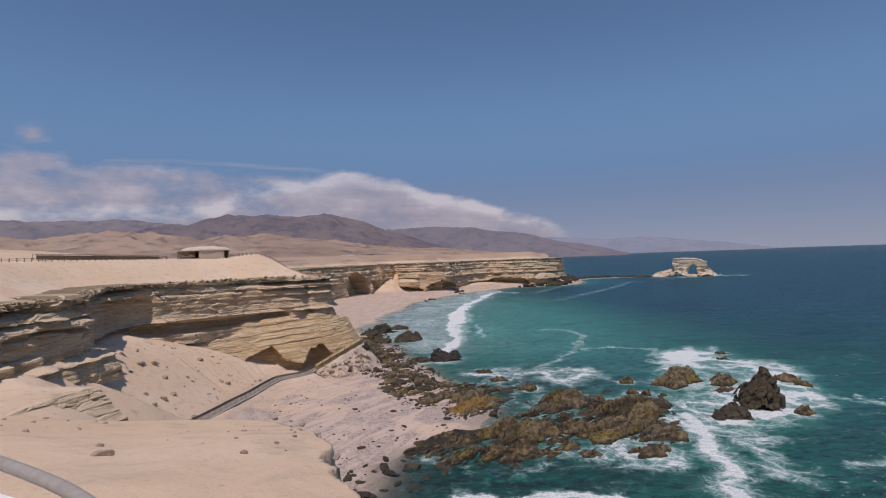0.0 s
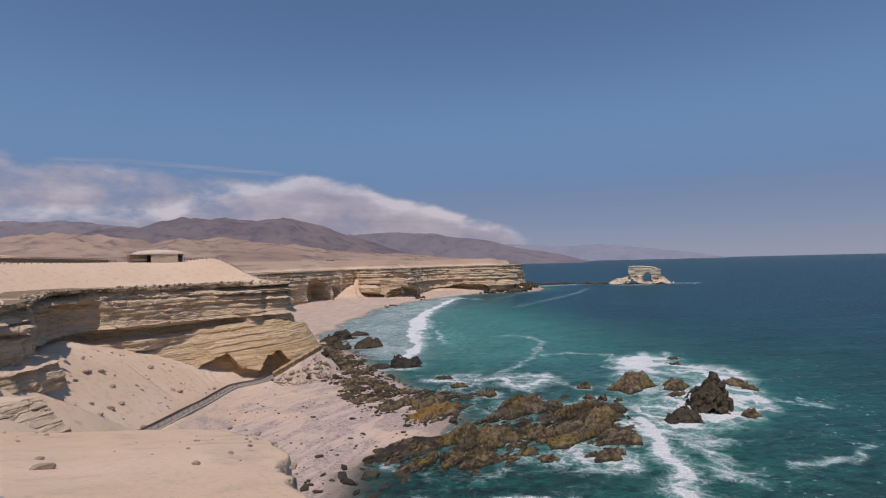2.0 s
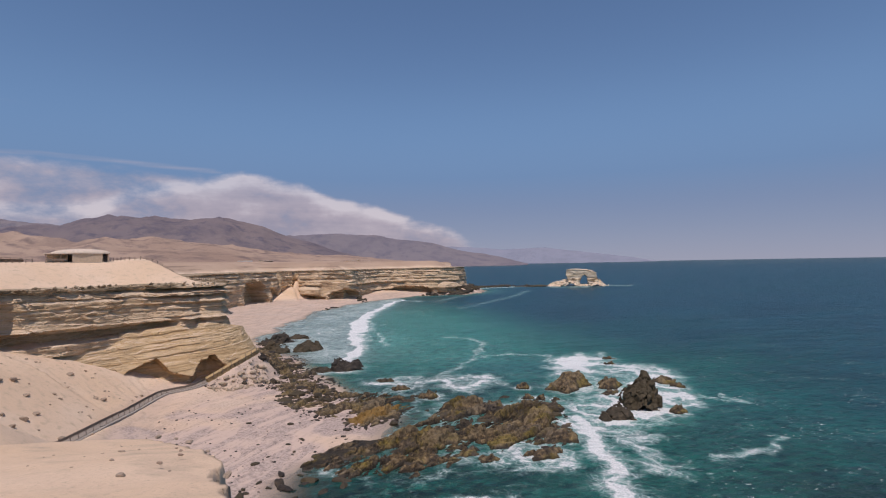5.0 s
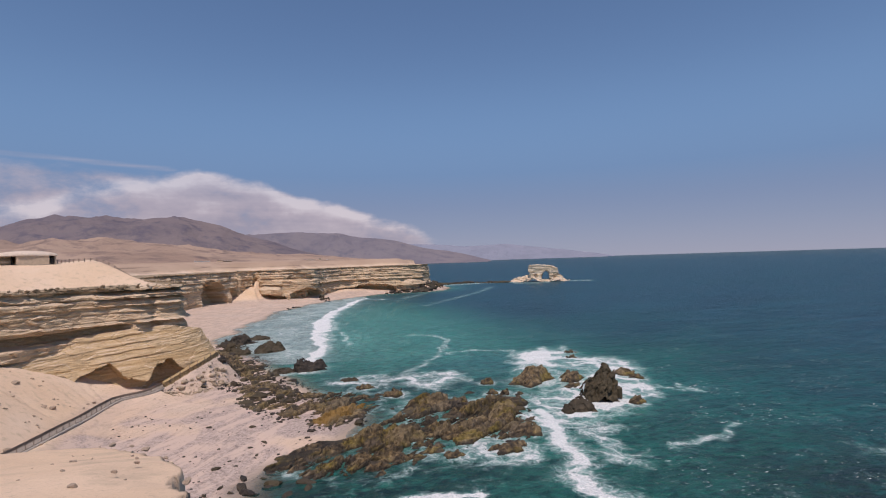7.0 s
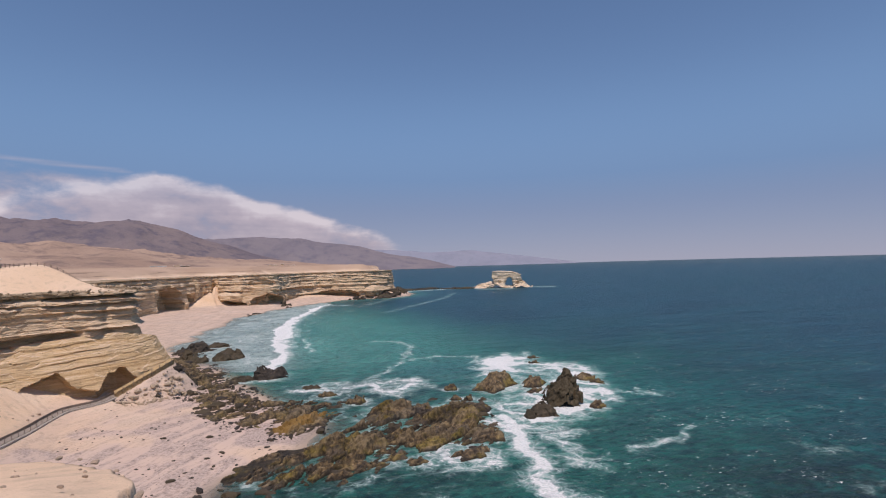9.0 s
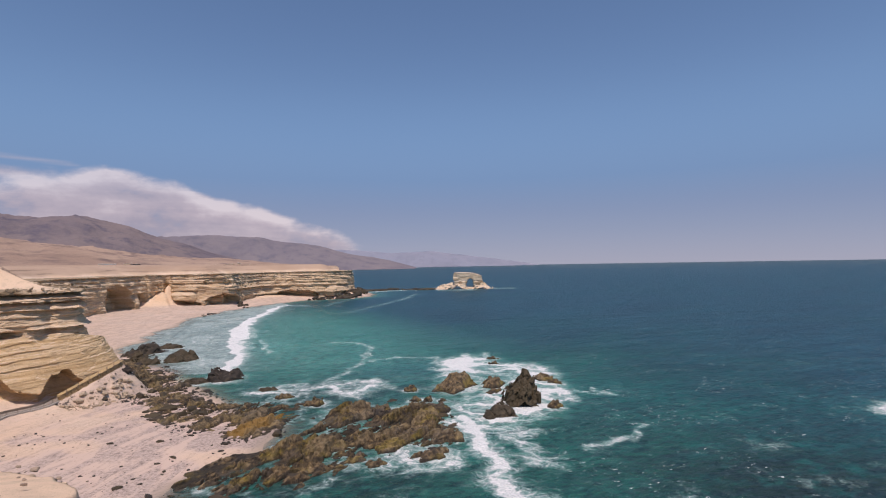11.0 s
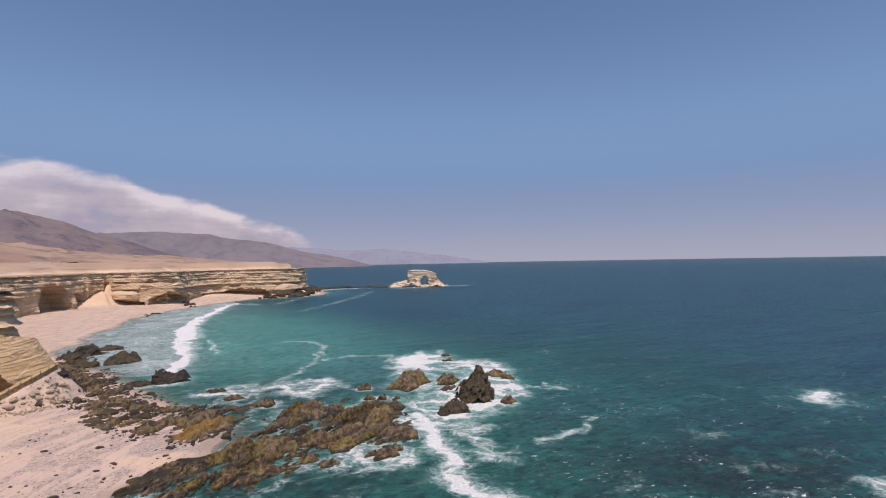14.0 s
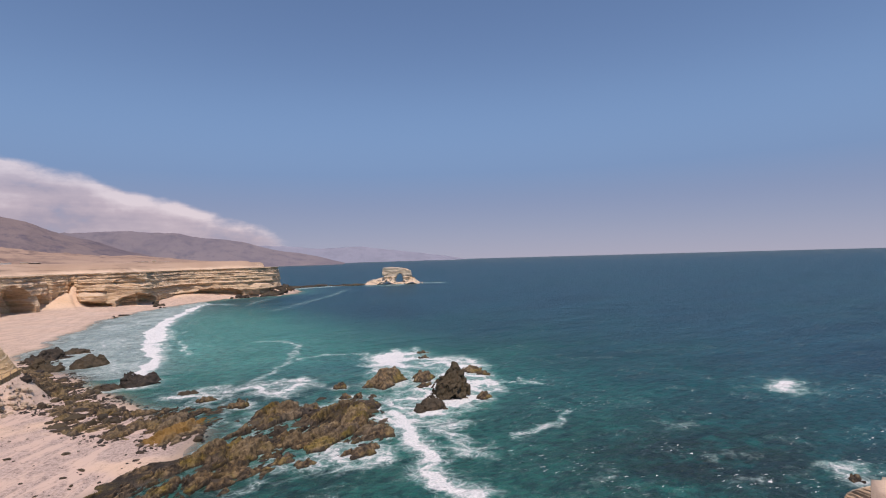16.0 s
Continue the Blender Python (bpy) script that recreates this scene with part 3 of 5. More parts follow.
def ground_sheet():
    az = np.radians(np.r_[np.arange(-180, -64, 3.0), np.arange(-64, 22, 0.16), np.arange(22, 90, 0.8), np.arange(90, 180, 3.0)])
    r = np.r_[0.002, 0.4, np.geomspace(1.2, 60, 190), np.geomspace(60.5, 420, 330), np.geomspace(422, 900, 150), np.geomspace(910, 4900, 90)]
    R, A = np.meshgrid(r, az, indexing="ij")
    x, y = R * np.sin(A) - 0.4, R * np.cos(A) - 0.6
    z, sd, shingle, wet, plain = ground_height(x, y)
    me = mesh_of("ground", np.stack([x, y, z], -1).reshape(-1, 3), grid_faces(len(r), len(az), flip=True, wrap=True), SAND,
                 attrs={"shingle": shingle, "wet": wet, "plain": plain})
    return tagged(new("ground", me), "pale pinkish desert sand and grey beach shingle", "ground", kind="structure")


ground_sheet()

# ---- rocks: numbers shared with the sea's foam ----
REEF_MAIN = [(-7.5, 110.5), (-7, 117), (1, 122), (8.6, 126), (16.6, 134), (22.5, 138), (27, 151), (36, 154), (43, 146), (53, 149), (57, 143), (52.5, 126), (49.5, 114), (42, 112),
             (36.6, 117), (33, 111), (26, 110), (19, 107), (16, 100), (6, 101), (-1, 105)]
REEF_INNER = [(-46, 280), (-34, 262), (-24, 236), (-13.6, 214), (-7, 180), (0.5, 172), (13, 169), (21, 162), (17, 148), (12.4, 142), (5, 134), (1, 136), (-6, 143),
              (-14, 151), (-21, 170), (-26, 200), (-35, 234)]
# x, y, radius, height, stretch, turn
ROCKS = [(-18.8, 264, 8, 5.0, 1.3, 20), (-1, 211, 6.5, 5.2, 1.5, 10), (-9, 209, 5, 2.0, 1.6, 0), (24, 161, 3.2, 2.8, 1.2, 40), (54.4, 165, 2.6, 2.2, 1.3, 0),
         (69, 163, 8.0, 5.2, 1.45, 38), (81, 160, 5.0, 3.6, 1.5, 45), (77, 152, 3.6, 1.2, 1.6, 30), (78, 137, 6.4, 12.5, 1.15, -29), (66.5, 128, 4.6, 3.4, 1.3, -15), (100, 161, 4.2, 2.4, 1.8, -30),
         (84, 129, 2.6, 2.4, 1.3, 20), (40, 107, 4.4, 2.0, 1.7, 5), (28, 107, 2.6, 1.5, 1.4, 20), (47.5, 116, 3.4, 2.4, 1.2, 60), (12.7, 186, 3.2, 1.5, 1.6, 0),
         (104, 205, 2.5, 1.3, 1.5, 0), (-36, 292, 9, 5.0, 1.3, 30), (-34, 262, 7, 5.5, 1.2, 10), (-26, 306, 6, 2.4, 1.8, 0), (107, 47.5, 1.8, 0.9, 1.6, 30), (16, 173, 2.8, 1.8, 1.5, 10),
         (51.3, 151.8, 2.2, 1.7, 1.3, 20), (54.7, 150.5, 2.0, 2.0, 1.2, 70), (58.4, 148.5, 1.6, 1.3, 1.2, 0), (99, 195, 2.0, 1.2, 1.5, 10), (101, 155, 2.6, 1.6, 1.7, -40)]

# ---- sea ----


def sea_sheet():
    az = np.radians(np.r_[np.arange(-180, -16, 3.0), np.arange(-16, 74, 0.15), np.arange(74, 180, 3.0)])
    r = np.r_[12, np.geomspace(40, 420, 400), np.geomspace(424, 4900, 150)]
    R, A = np.meshgrid(r, az, indexing="ij")
    x, y = R * np.sin(A), R * np.cos(A)
    z = 22.5 * (np.clip(R - 1500, 0, None) / 3400) ** 2
    z = z + 0.30 * (fbm(x * 0.03, y * 0.10, 0, 2, 77) - 0.5) * (R > 60) * (R < 900)
    hgt, sd, *_ = ground_height(x, y)
    n1, n2 = fbm(x * 0.02, y * 0.02, 0, 4, 51), fbm(x * 0.07, y * 0.07, 0, 4, 52)
    wx = 7 * (fbm(x * 0.11, y * 0.11, 0, 4, 53) - 0.5)
    wy = 7 * (fbm(x * 0.11, y * 0.11, 0, 4, 54) - 0.5)
    foam = np.zeros(x.shape)
    strand = sstep(0.60, 0.80, ridged((x + 1.6 * wx) * 0.075, (y + 1.6 * wy) * 0.075, 0, 4, 61))
    for rx, ry, rr, h, st, tu in ROCKS:
        d = np.hypot(x - rx + 0.5 * wx, y - ry + 0.5 * wy)
        foam = np.maximum(foam, 0.74 * np.exp(-np.clip(d - rr * 0.85, 0, None) / (rr * 0.30 + 1.0)))
    for poly, w, amp in ((REEF_MAIN, 2.8, 0.72), (REEF_INNER, 2.4, 0.5)):
        q = -inside(poly, x, y)
        calm = 1 - 0.75 * np.exp(-((x - 4) / 22) ** 2 - ((y - 98) / 12) ** 2)
        foam = np.maximum(foam, amp * calm * np.where(q > 0, np.exp(-q / w), np.maximum(np.exp(q / 2.0), 0.40)) * (0.35 + 0.7 * n2 + 0.5 * strand))
    # streams and lines of foam: places, half width, density
    lines = [([(57, 131), (53, 114), (51.7, 104), (50, 96), (46, 91), (46, 84), (48, 78)], 2.9, 0.78), ([(60, 113), (61, 106), (58, 98), (58, 93)], 2.3, 0.54), ([(66, 112), (59, 119), (52, 127), (47, 134)], 3.2, 0.6), ([(107, 141), (108, 131)], 1.4, 0.55),
             ([(50, 286), (62, 280), (65.5, 262), (55, 227), (43, 205), (34, 193)], 1.6, 0.44), ([(57, 223), (70, 227), (82, 218), (77, 196)], 1.3, 0.42),
             ([(33, 184), (41, 185), (47, 175)], 2.0, 0.46), ([(8, 184), (20, 178), (31, 184), (35, 166)], 2.8, 0.66), ([(36, 113), (33, 102), (40, 100.6), (44, 107.5)], 2.4, 0.62),
             ([(1, 90), (10, 89.4), (19, 90.6), (27, 89.2)], 1.3, 0.95), ([(73, 97.7), (82, 99.6), (87.5, 99.5), (94, 104)], 1.2, 0.46), ([(101, 144), (105, 136)], 1.3, 0.5),
             ([(158, 87), (168, 92)], 3.6, 0.8), ([(108, 51.6), (112, 50)], 2.0, 0.7), ([(99, 200), (108, 219)], 1.5, 0.42), ([(61, 67), (67.5, 70.4), (75, 73)], 1.6, 0.17), ([(107, 87), (104, 80), (110, 81)], 2.0, 0.15), ([(95, 66), (104, 65.5)], 1.8, 0.15), ([(87, 58), (93, 56)], 1.6, 0.17),
             ([(60, 575), (74, 560)], 6, 0.4), ([(96, 460), (150, 540), (200, 620), (240, 700)], 4, 0.24),
             ([(300, 760), (340, 740)], 7, 0.36), ([(165, 770), (210, 800), (260, 815), (312, 800)], 8, 0.66), ([(385, 778), (420, 762)], 8, 0.6), ([(325, 775), (350, 768), (380, 770)], 6, 0.6), ([(95, 560), (130, 620)], 5, 0.24)]
    fx, fy = 3.0 * (fbm(x * 0.32, y * 0.32, 0, 3, 55) - 0.5), 3.0 * (fbm(x * 0.32, y * 0.32, 0, 3, 56) - 0.5)
    patchy = 0.62 + 0.76 * fbm(x * 0.16, y * 0.16, 0, 3, 59)
    for line, w, amp in lines:
        d = along(line, x + fx + 0.7 * wx, y + fy + 0.7 * wy)[0]
        foam = np.maximum(foam, patchy * amp * np.exp(-(d / w) ** 2) + 0.24 * amp * np.exp(-(d / (2.6 * w)) ** 2))
    shoal = inside([(60, 150), (64, 169), (79, 208), (93, 222), (108, 220), (104, 196), (114, 188), (115, 176), (101, 145), (92, 130), (76, 119), (62, 116), (56, 128)], x + 1.5 * wx, y + 1.5 * wy)
    foam = np.maximum(foam, sstep(-5, 5, shoal) * (0.34 + 0.55 * strand + 0.8 * (n2 - 0.47)))
    inner = inside([(4, 190), (12, 172), (24, 166), (40, 164), (52, 170), (50, 190), (34, 198), (16, 196)], x + 1.5 * wx, y + 1.5 * wy)
    foam = np.maximum(foam, sstep(-5, 6, inner) * (0.16 + 0.5 * strand + 0.6 * (n2 - 0.45)))
    # surf of the cove: sheets of foam between the breaker and the beach
    breaker = [(-3, 224), (0, 240), (2, 264), (1, 316), (3, 375), (17, 452), (40, 540), (58, 588)]
    scallop = 9 * (fbm(x * 0.045, y * 0.045, 0, 4, 57) - 0.5) + 4 * (fbm(x * 0.2, y * 0.12, 0, 3, 64) - 0.5)
    d, side, run = along(breaker, x + scallop, y + 0.5 * scallop)
    q = d * -side
    width = np.interp(run, [0, 40, 130, 260, 400], [9, 15, 18, 13, 6]) * (0.35 + 1.2 * n1)
    surf = np.where(q < 0, np.exp(-(d / 0.9) ** 2), (1 - sstep(0.2, 1.0, d / width)) * (0.72 + 0.5 * n2) + 0.28 * np.exp(-d / 26) * (0.4 + 1.2 * strand)) * (run > 0.5) * (run < 390)
    foam = np.maximum(foam, 0.95 * surf)
    second = along([(18, 232), (17, 258), (19, 284), (17, 318), (24, 360)], x + 0.8 * wx, y + 0.8 * wy)[0]
    foam = np.maximum(foam, 0.62 * np.exp(-(second / 1.5) ** 2) * sstep(0.46, 0.6, fbm(x * 0.05, y * 0.05, 0, 3, 58)))
    wash = np.where(q < 0, 1.0, np.exp(-d / 8)) * (run > 0.5) * (y > 205) * (y < 640) * (x < 60)
    foam = np.maximum(foam, wash * (0.14 + 0.22 * n2 + 0.34 * strand))
    shallow = np.clip(1 + sd / 60, 0, 1)
    foam = np.maximum(foam, 0.55 * np.exp(-np.abs(sd + 3) / 2.5) * (y > 310) * (y < 600))
    # shelter and depth tint the water
    cove = np.exp(-((x - 40) / 62) ** 2 - ((y - 330) / 200) ** 2)
    near = np.exp(-((x - 42) / 48) ** 2 - ((y - 92) / 60) ** 2)
    green = np.clip(1.3 * cove + 0.5 * near + 0.7 * (n1 - 0.5) + 0.7 * np.exp(-((x - 95) / 120) ** 2 - ((y - 150) / 120) ** 2), 0, 1)
    green = np.clip(green - 0.75 * np.exp(-((x - 66) / 26) ** 2 - ((y - 196) / 22) ** 2), 0, 1)
    milky = np.clip(0.9 * np.exp(np.minimum(sd, 0) / 16) * (y > 170) + 0.95 * np.exp(-((x - 24) / 22) ** 2 - ((y - 290) / 70) ** 2), 0, 1)
    milky = np.maximum(milky, np.clip(0.85 * cove + 0.5 * (n2 - 0.5) * cove, 0, 0.72))
    milky = np.maximum(milky, np.clip(foam * 0.62, 0, 0.7))
    milky = np.maximum(milky, 0.62 * sstep(-12, 8, shoal))
    weed = np.clip(0.95 * np.exp(-((x - 96) / 36) ** 2 - ((y - 66) / 28) ** 2) + 0.85 * np.exp(-((x - 10) / 34) ** 2 - ((y - 96) / 13) ** 2) + 0.8 * np.exp(-((x - 30) / 32) ** 2 - ((y - 172) / 26) ** 2), 0, 1)
    clear = np.exp(np.minimum(hgt, 0) / 0.45) * 0.9 * (hgt < 0.5)
    caps = (0.3 + 0.7 * np.exp(-((R - 90) / 160) ** 2)) * sstep(45, 90, np.hypot(x - 20, y - 140)) * (R < 1500) * (x > 40)
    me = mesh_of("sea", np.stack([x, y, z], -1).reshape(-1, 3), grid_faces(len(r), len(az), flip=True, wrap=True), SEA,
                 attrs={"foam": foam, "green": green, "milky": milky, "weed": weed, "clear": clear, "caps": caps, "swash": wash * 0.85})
    return tagged(new("sea", me), "blue-green sea with white foam round the rocks", "sea", kind="structure")


sea_sheet()

# ---- cliffs ----


def cliff_wall(name, line, z_top, z_low, batter, step, rows, seed, profile=((0, 0), (1, 0)), relief=1.0, tilt=0.0, hollows=(), caves=(), slots=(), bulges=(), brow=(), terraces=(), material=None, label="", depth=3.5, beds=0.75, crust=1.6, stand=0.9):
    """A wall of beds swept along a line that has its foot to the right. profile: (metres below the top, metres proud) of its ledges; hollows: (from, to, low, high, depth) of undercuts;
    caves and bulges: (at, half width, base, height, depth); slots: (at, half width, depth); brow: (at, height, depth) of the overhang at its foot."""
    pts, run = resample(line, step)
    tan = np.gradient(pts, axis=0)
    tan /= np.linalg.norm(tan, axis=1)[:, None]
    nor = np.stack([tan[:, 1], -tan[:, 0]], 1)
    # soften the normals at corners
    for _ in range(6):
        nor[1:-1] = (nor[:-2] + nor[1:-1] * 2 + nor[2:]) / 4
    nor /= np.linalg.norm(nor, axis=1)[:, None]
    frac = run / run[-1]
    top = np.interp(frac, np.linspace(0, 1, len(z_top)), z_top)
    low = np.interp(frac, np.linspace(0, 1, len(z_low)), z_low)
    v = np.linspace(0, 1, rows)[:, None]
    z = top[None] + (low - top)[None] * v
    U = np.broadcast_to(run[None], z.shape)
    down = top[None] - z
    sway = 1.6 * (fbm(U * 0.03, z * 0.02, 0, 3, seed) - 0.5)
    bed = z + tilt * U + sway
    hard = np.zeros(z.shape)
    for scale, amp in ((0.42, 1.0), (1.1, 0.6), (2.6, 0.34)):
        b = bed * scale
        i = np.floor(b).astype(np.int64)
        f = b - i
        h0, h1 = hash3(i, i * 0, i * 0, seed), hash3(i + 1, i * 0, i * 0, seed)
        hard += amp * (h0 + (h1 - h0) * sstep(0.84, 1.0, f) - 0.5)
    rough = fbm(U * 0.12, z * 0.16, 0, 5, seed + 3) - 0.5
    block = fbm(U * 0.05, z * 0.03, 0, 3, seed + 7) - 0.5
    n1, o1, _, g1 = cells(U / 9.0 + 0.12 * z, bed / 2.4, None, seed + 31)
    n2, o2, _, g2 = cells(U / 3.4, bed / 1.0, None, seed + 32)
    kept = 0.30 + 1.1 * sstep(0.36, 0.62, fbm(U * 0.07, z * 0.06, 0, 3, seed + 41)) + 0.35 * (n1 - 0.5)
    ledge = np.interp(np.clip(down + 0.9 * sway + 0.35 * (fbm(U * 0.3, 0 * z, 0, 3, seed + 42) - 0.5), 0, None), [p[0] for p in profile], [p[1] for p in profile])
    out = batter * v + ledge * kept * stand + relief * (1.1 * beds * hard * (0.4 + fbm(U * 0.06, z * 0.1, 0, 3, seed + 5)) + 1.9 * rough + depth * block)
    crown = 0.30 + 0.9 * np.exp(-down / 3.0)
    out = out + relief * crown * (1.1 * (n1 - 0.5) + 0.6 * (n2 - 0.5) + 0.5 * o1 * (n1 - 0.4) + 0.25 * o2 - 0.5 * (1 - sstep(0, 0.06, g1)) - 0.25 * (1 - sstep(0, 0.08, g2)))
    for a, b, lo, hi, dep in hollows:
        m = sstep(a - 2, a + 3, U) * (1 - sstep(b - 3, b + 2, U))
        zz = z + 1.2 * (fbm(U * 0.1, z * 0, 0, 3, seed + 15) - 0.5)
        m = m * sstep(lo - 0.6, lo + 0.4, zz) * (1 - sstep(hi - 0.35, hi + 0.15, zz))
        out = out - dep * m * (0.7 + 0.6 * (fbm(U * 0.12, 0 * z, 0, 2, seed + 11)))
    for sign, shapes in ((-1, caves), (1, bulges)):
        for at, w, base, tall, dep in shapes:
            m = 1.0 - np.abs((U - at) / w) ** 3 - (np.abs(z - base) / tall) ** 2.4 + 0.9 * (fbm(U * 0.16, z * 0.22, 0, 4, seed + 17) - 0.5)
            out = out + sign * dep * (sstep(0.0, 0.22, m) if sign < 0 else np.sqrt(np.clip(m, 0, 1)))
    for at, w, dep in slots:
        wob = 1.2 * (fbm(z * 0.25, U * 0, 0, 3, seed + 13) - 0.5) * w
        out = out - dep * np.exp(-((U - at - wob) / w) ** 2)
    for a, b, level, o in terraces:
        out = out + o * sstep(a - 3, a + 3, U) * (1 - sstep(b - 3, b + 3, U)) * sstep(0.2, -0.2, z - level - 1.5 * (fbm(U * 0.15, 0 * z, 0, 3, seed + 45) - 0.5)) * (0.6 + 0.8 * fbm(U * 0.2, 0 * z, 0, 2, seed + 46))
    if brow:
        lip = np.interp(U, [p[0] for p in brow], [p[1] for p in brow]) + 2.6 * (fbm(U * 0.45, 0 * z, 0, 4, seed + 19) - 0.5)
        out = out - np.interp(U, [p[0] for p in brow], [p[2] for p in brow]) * sstep(0.25, -0.35, z - lip)
    out[0] = np.minimum(out[1], 0) - set_back(np.hypot(pts[:, 0], pts[:, 1])) - np.where(np.hypot(pts[:, 0], pts[:, 1]) < 34, 0.8, 3.0)
    x = pts[None, :, 0] + nor[None, :, 0] * out
    y = pts[None, :, 1] + nor[None, :, 1] * out
    z = z + 0.2 * rough + 0.45 * (n1 - 0.5) * np.exp(-down / 1.5)
    z[0] += 0.1
    dark = np.exp(-(down / crust) ** 2) * sstep(0.30, 0.55, fbm(U * 0.25, z * 0.5, 0, 4, seed + 43)) if crust else 0 * z
    me = mesh_of(name, np.stack([x, y, z], -1).reshape(-1, 3), grid_faces(rows, len(run), flip=True), material or CLIFF, smooth=False, attrs={"crust": dark})
    return tagged(new(name, me), label, "cliff", kind="structure")


NEAR_LINE = [(-32, 27), (-52, 45), (-64, 66), (-66.5, 81), (-65, 91), (-65.5, 99), (-70, 108), (-82, 128), (-85.9, 141), (-82, 152), (-70, 174.5), (-58, 183.5), (-45, 190), (-39.5, 196), (-46, 212), (-70, 260)]
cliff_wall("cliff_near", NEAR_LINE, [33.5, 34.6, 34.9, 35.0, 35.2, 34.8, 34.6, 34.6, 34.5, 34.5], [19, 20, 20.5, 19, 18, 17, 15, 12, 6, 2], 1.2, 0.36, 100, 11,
           profile=[(0, 0.2), (1.0, 0.5), (1.15, -1.3), (1.4, -1.2), (2.5, 0.5), (3.3, 0.8), (3.45, -0.9), (3.8, -0.7), (4.3, 0.1), (5.6, 0.5), (5.75, -0.2), (7.6, 0.3), (7.75, -0.15), (10.2, 0.6), (11.0, 1.2), (11.2, -0.6), (13, 0.2), (16, 0.6)],
           hollows=[(62, 96, 24.5, 30.0, 2.2), (112, 186, 20.2, 22.9, 4.2), (100, 142, 23, 31, 1.6)], slots=[(88, 1.6, 4), (97, 1.2, 3), (194, 1.5, 1.4)], depth=3.6, beds=0.42, stand=1.35, crust=1.9,
           terraces=[(50, 84, 31.6, 1.5), (62, 92, 29.4, 2.0), (48, 70, 26.5, 1.6), (84, 93, 25.0, 1.5), (142, 192, 31.4, 1.0)],
           label="tan layered sandstone cliff with dark overhangs")
LOW_LINE = [(-88, 140), (-84, 150), (-72, 171), (-59, 180), (-47, 187), (-40, 192), (-35.5, 198), (-38, 210), (-48, 222)]
cliff_wall("cliff_low_tier", LOW_LINE, [21, 20.5, 20.0, 20.5, 21.5, 22, 19.5, 17, 9], [17, 12, 7, 4.5, 4.0, 3.2, 2.8, 2.5, 1.5], 8.6, 0.32, 72, 23,
           profile=[(0, 0), (1.8, 0.6), (2.0, 0.1), (4.0, 0.7), (4.25, 0.1), (6.0, 0.8), (6.2, 0.2), (8.0, 0.9), (8.3, 0.2), (11, 0.9), (13, 0.4), (18, 0.6)],
           relief=0.34, tilt=-0.07, depth=8.0, beds=0.7, crust=0, stand=0.45, material=LOWER,
           brow=[(8, 15, 0.0), (18, 14.0, 1.6), (34, 12.2, 2.6), (41, 8.6, 4.0), (44, 10.6, 5.5), (50, 12.2, 5.5), (54, 9.0, 4.5), (60, 6.4, 4.0), (63, 10.4, 7.5), (67, 10.8, 7.5), (70, 8.0, 4.0), (76, 7.0, 3.5), (84, 6.0, 2.0)],
           label="rounded tan sandstone ledges above the sand apron")
MID_LINE = [(-46, 212), (-70, 260), (-98, 350), (-112, 430), (-106, 480), (-98, 502), (-82, 540), (-68, 590), (-56, 606), (-44, 598), (-32, 586), (-14, 582), (4, 578), (14, 615), (34, 668),
            (70, 676), (100, 668), (126, 668), (148, 690), (160, 728), (156, 800), (110, 950)]
cliff_wall("cliff_cove", MID_LINE, [34.5, 34.6, 34.3, 34.4, 34.2, 34.4, 34.2, 34.0, 34.2, 34.0, 33.6, 33.5], [3, 3, 3, 3, 3, 3, 3, 3, 3, 2, 0, -1], 3.0, 0.7, 84, 37, relief=1.15, depth=5.0, crust=0.9, stand=1.3,
           profile=[(0, 0.2), (1.1, 0.5), (1.4, -0.8), (2.6, 0.2), (4.4, 0.8), (4.8, -0.9), (6.0, 0.3), (9.0, 0.9), (9.4, -0.6), (13, 0.8), (16, 1.4), (16.6, -1.2), (20, 0.3), (26, 0.8), (31, 0.5)],
           hollows=[(548, 640, 3, 8.5, 5), (640, 690, 3, 9, 3)],
           caves=[(334, 21, 3, 23, 17), (372, 10, 4, 13, 7), (393, 7, 3, 11, 6), (437, 17, 2, 6.5, 8), (480, 23, 2, 12.5, 13), (468, 13, 25, 4, 3.0), (612, 26, 3, 9, 9)],
           bulges=[(436, 14, 12, 5.5, 5.0), (660, 14, 9, 7, 4.0)], slots=[(415, 2.6, 11), (384, 1.8, 4), (509, 1.4, 3)],
           label="long tan layered sea cliff behind the cove")

SHELF_LINE = [(34, -14)] + SHELF_EDGE
shelf_pts = resample(SHELF_LINE, 2.0)[0]
shelf_in = shelf_pts * (1 - 1.6 / np.linalg.norm(shelf_pts, axis=1))[:, None]
shelf_top = ground_height(shelf_in[:, 0], shelf_in[:, 1])[0] - 0.55
cliff_wall("cliff_shelf", SHELF_LINE, list(shelf_top), list(shelf_top - 8), 2.0, 0.14, 56, 91, relief=0.40, depth=2.2, beds=0.9, crust=0,
           label="crumbling sandy rock edge of the lookout shelf")

# strata outcrop in the sand apron
cliff_wall("cliff_outcrop", [(-45, 48), (-46.5, 58), (-47, 66), (-46.5, 72)], [24.7, 25.0, 25.0, 24.5], [21.0, 20.5, 20.0, 19.0], 5.0, 0.2, 56, 71, relief=0.22, beds=1.0, depth=1.2, crust=0, stand=0.55,
           profile=[(0, 0.2), (0.5, 0.6), (0.6, -0.3), (1.2, 0.4), (1.3, -0.4), (2.0, 0.5), (2.15, -0.5), (3.0, 0.6), (3.2, -0.6), (4.2, 0.5), (4.4, -0.6), (6, 0.2)],
           label="thin dark-edged sandstone beds in the sand apron")


# ---- reef and rocks ----


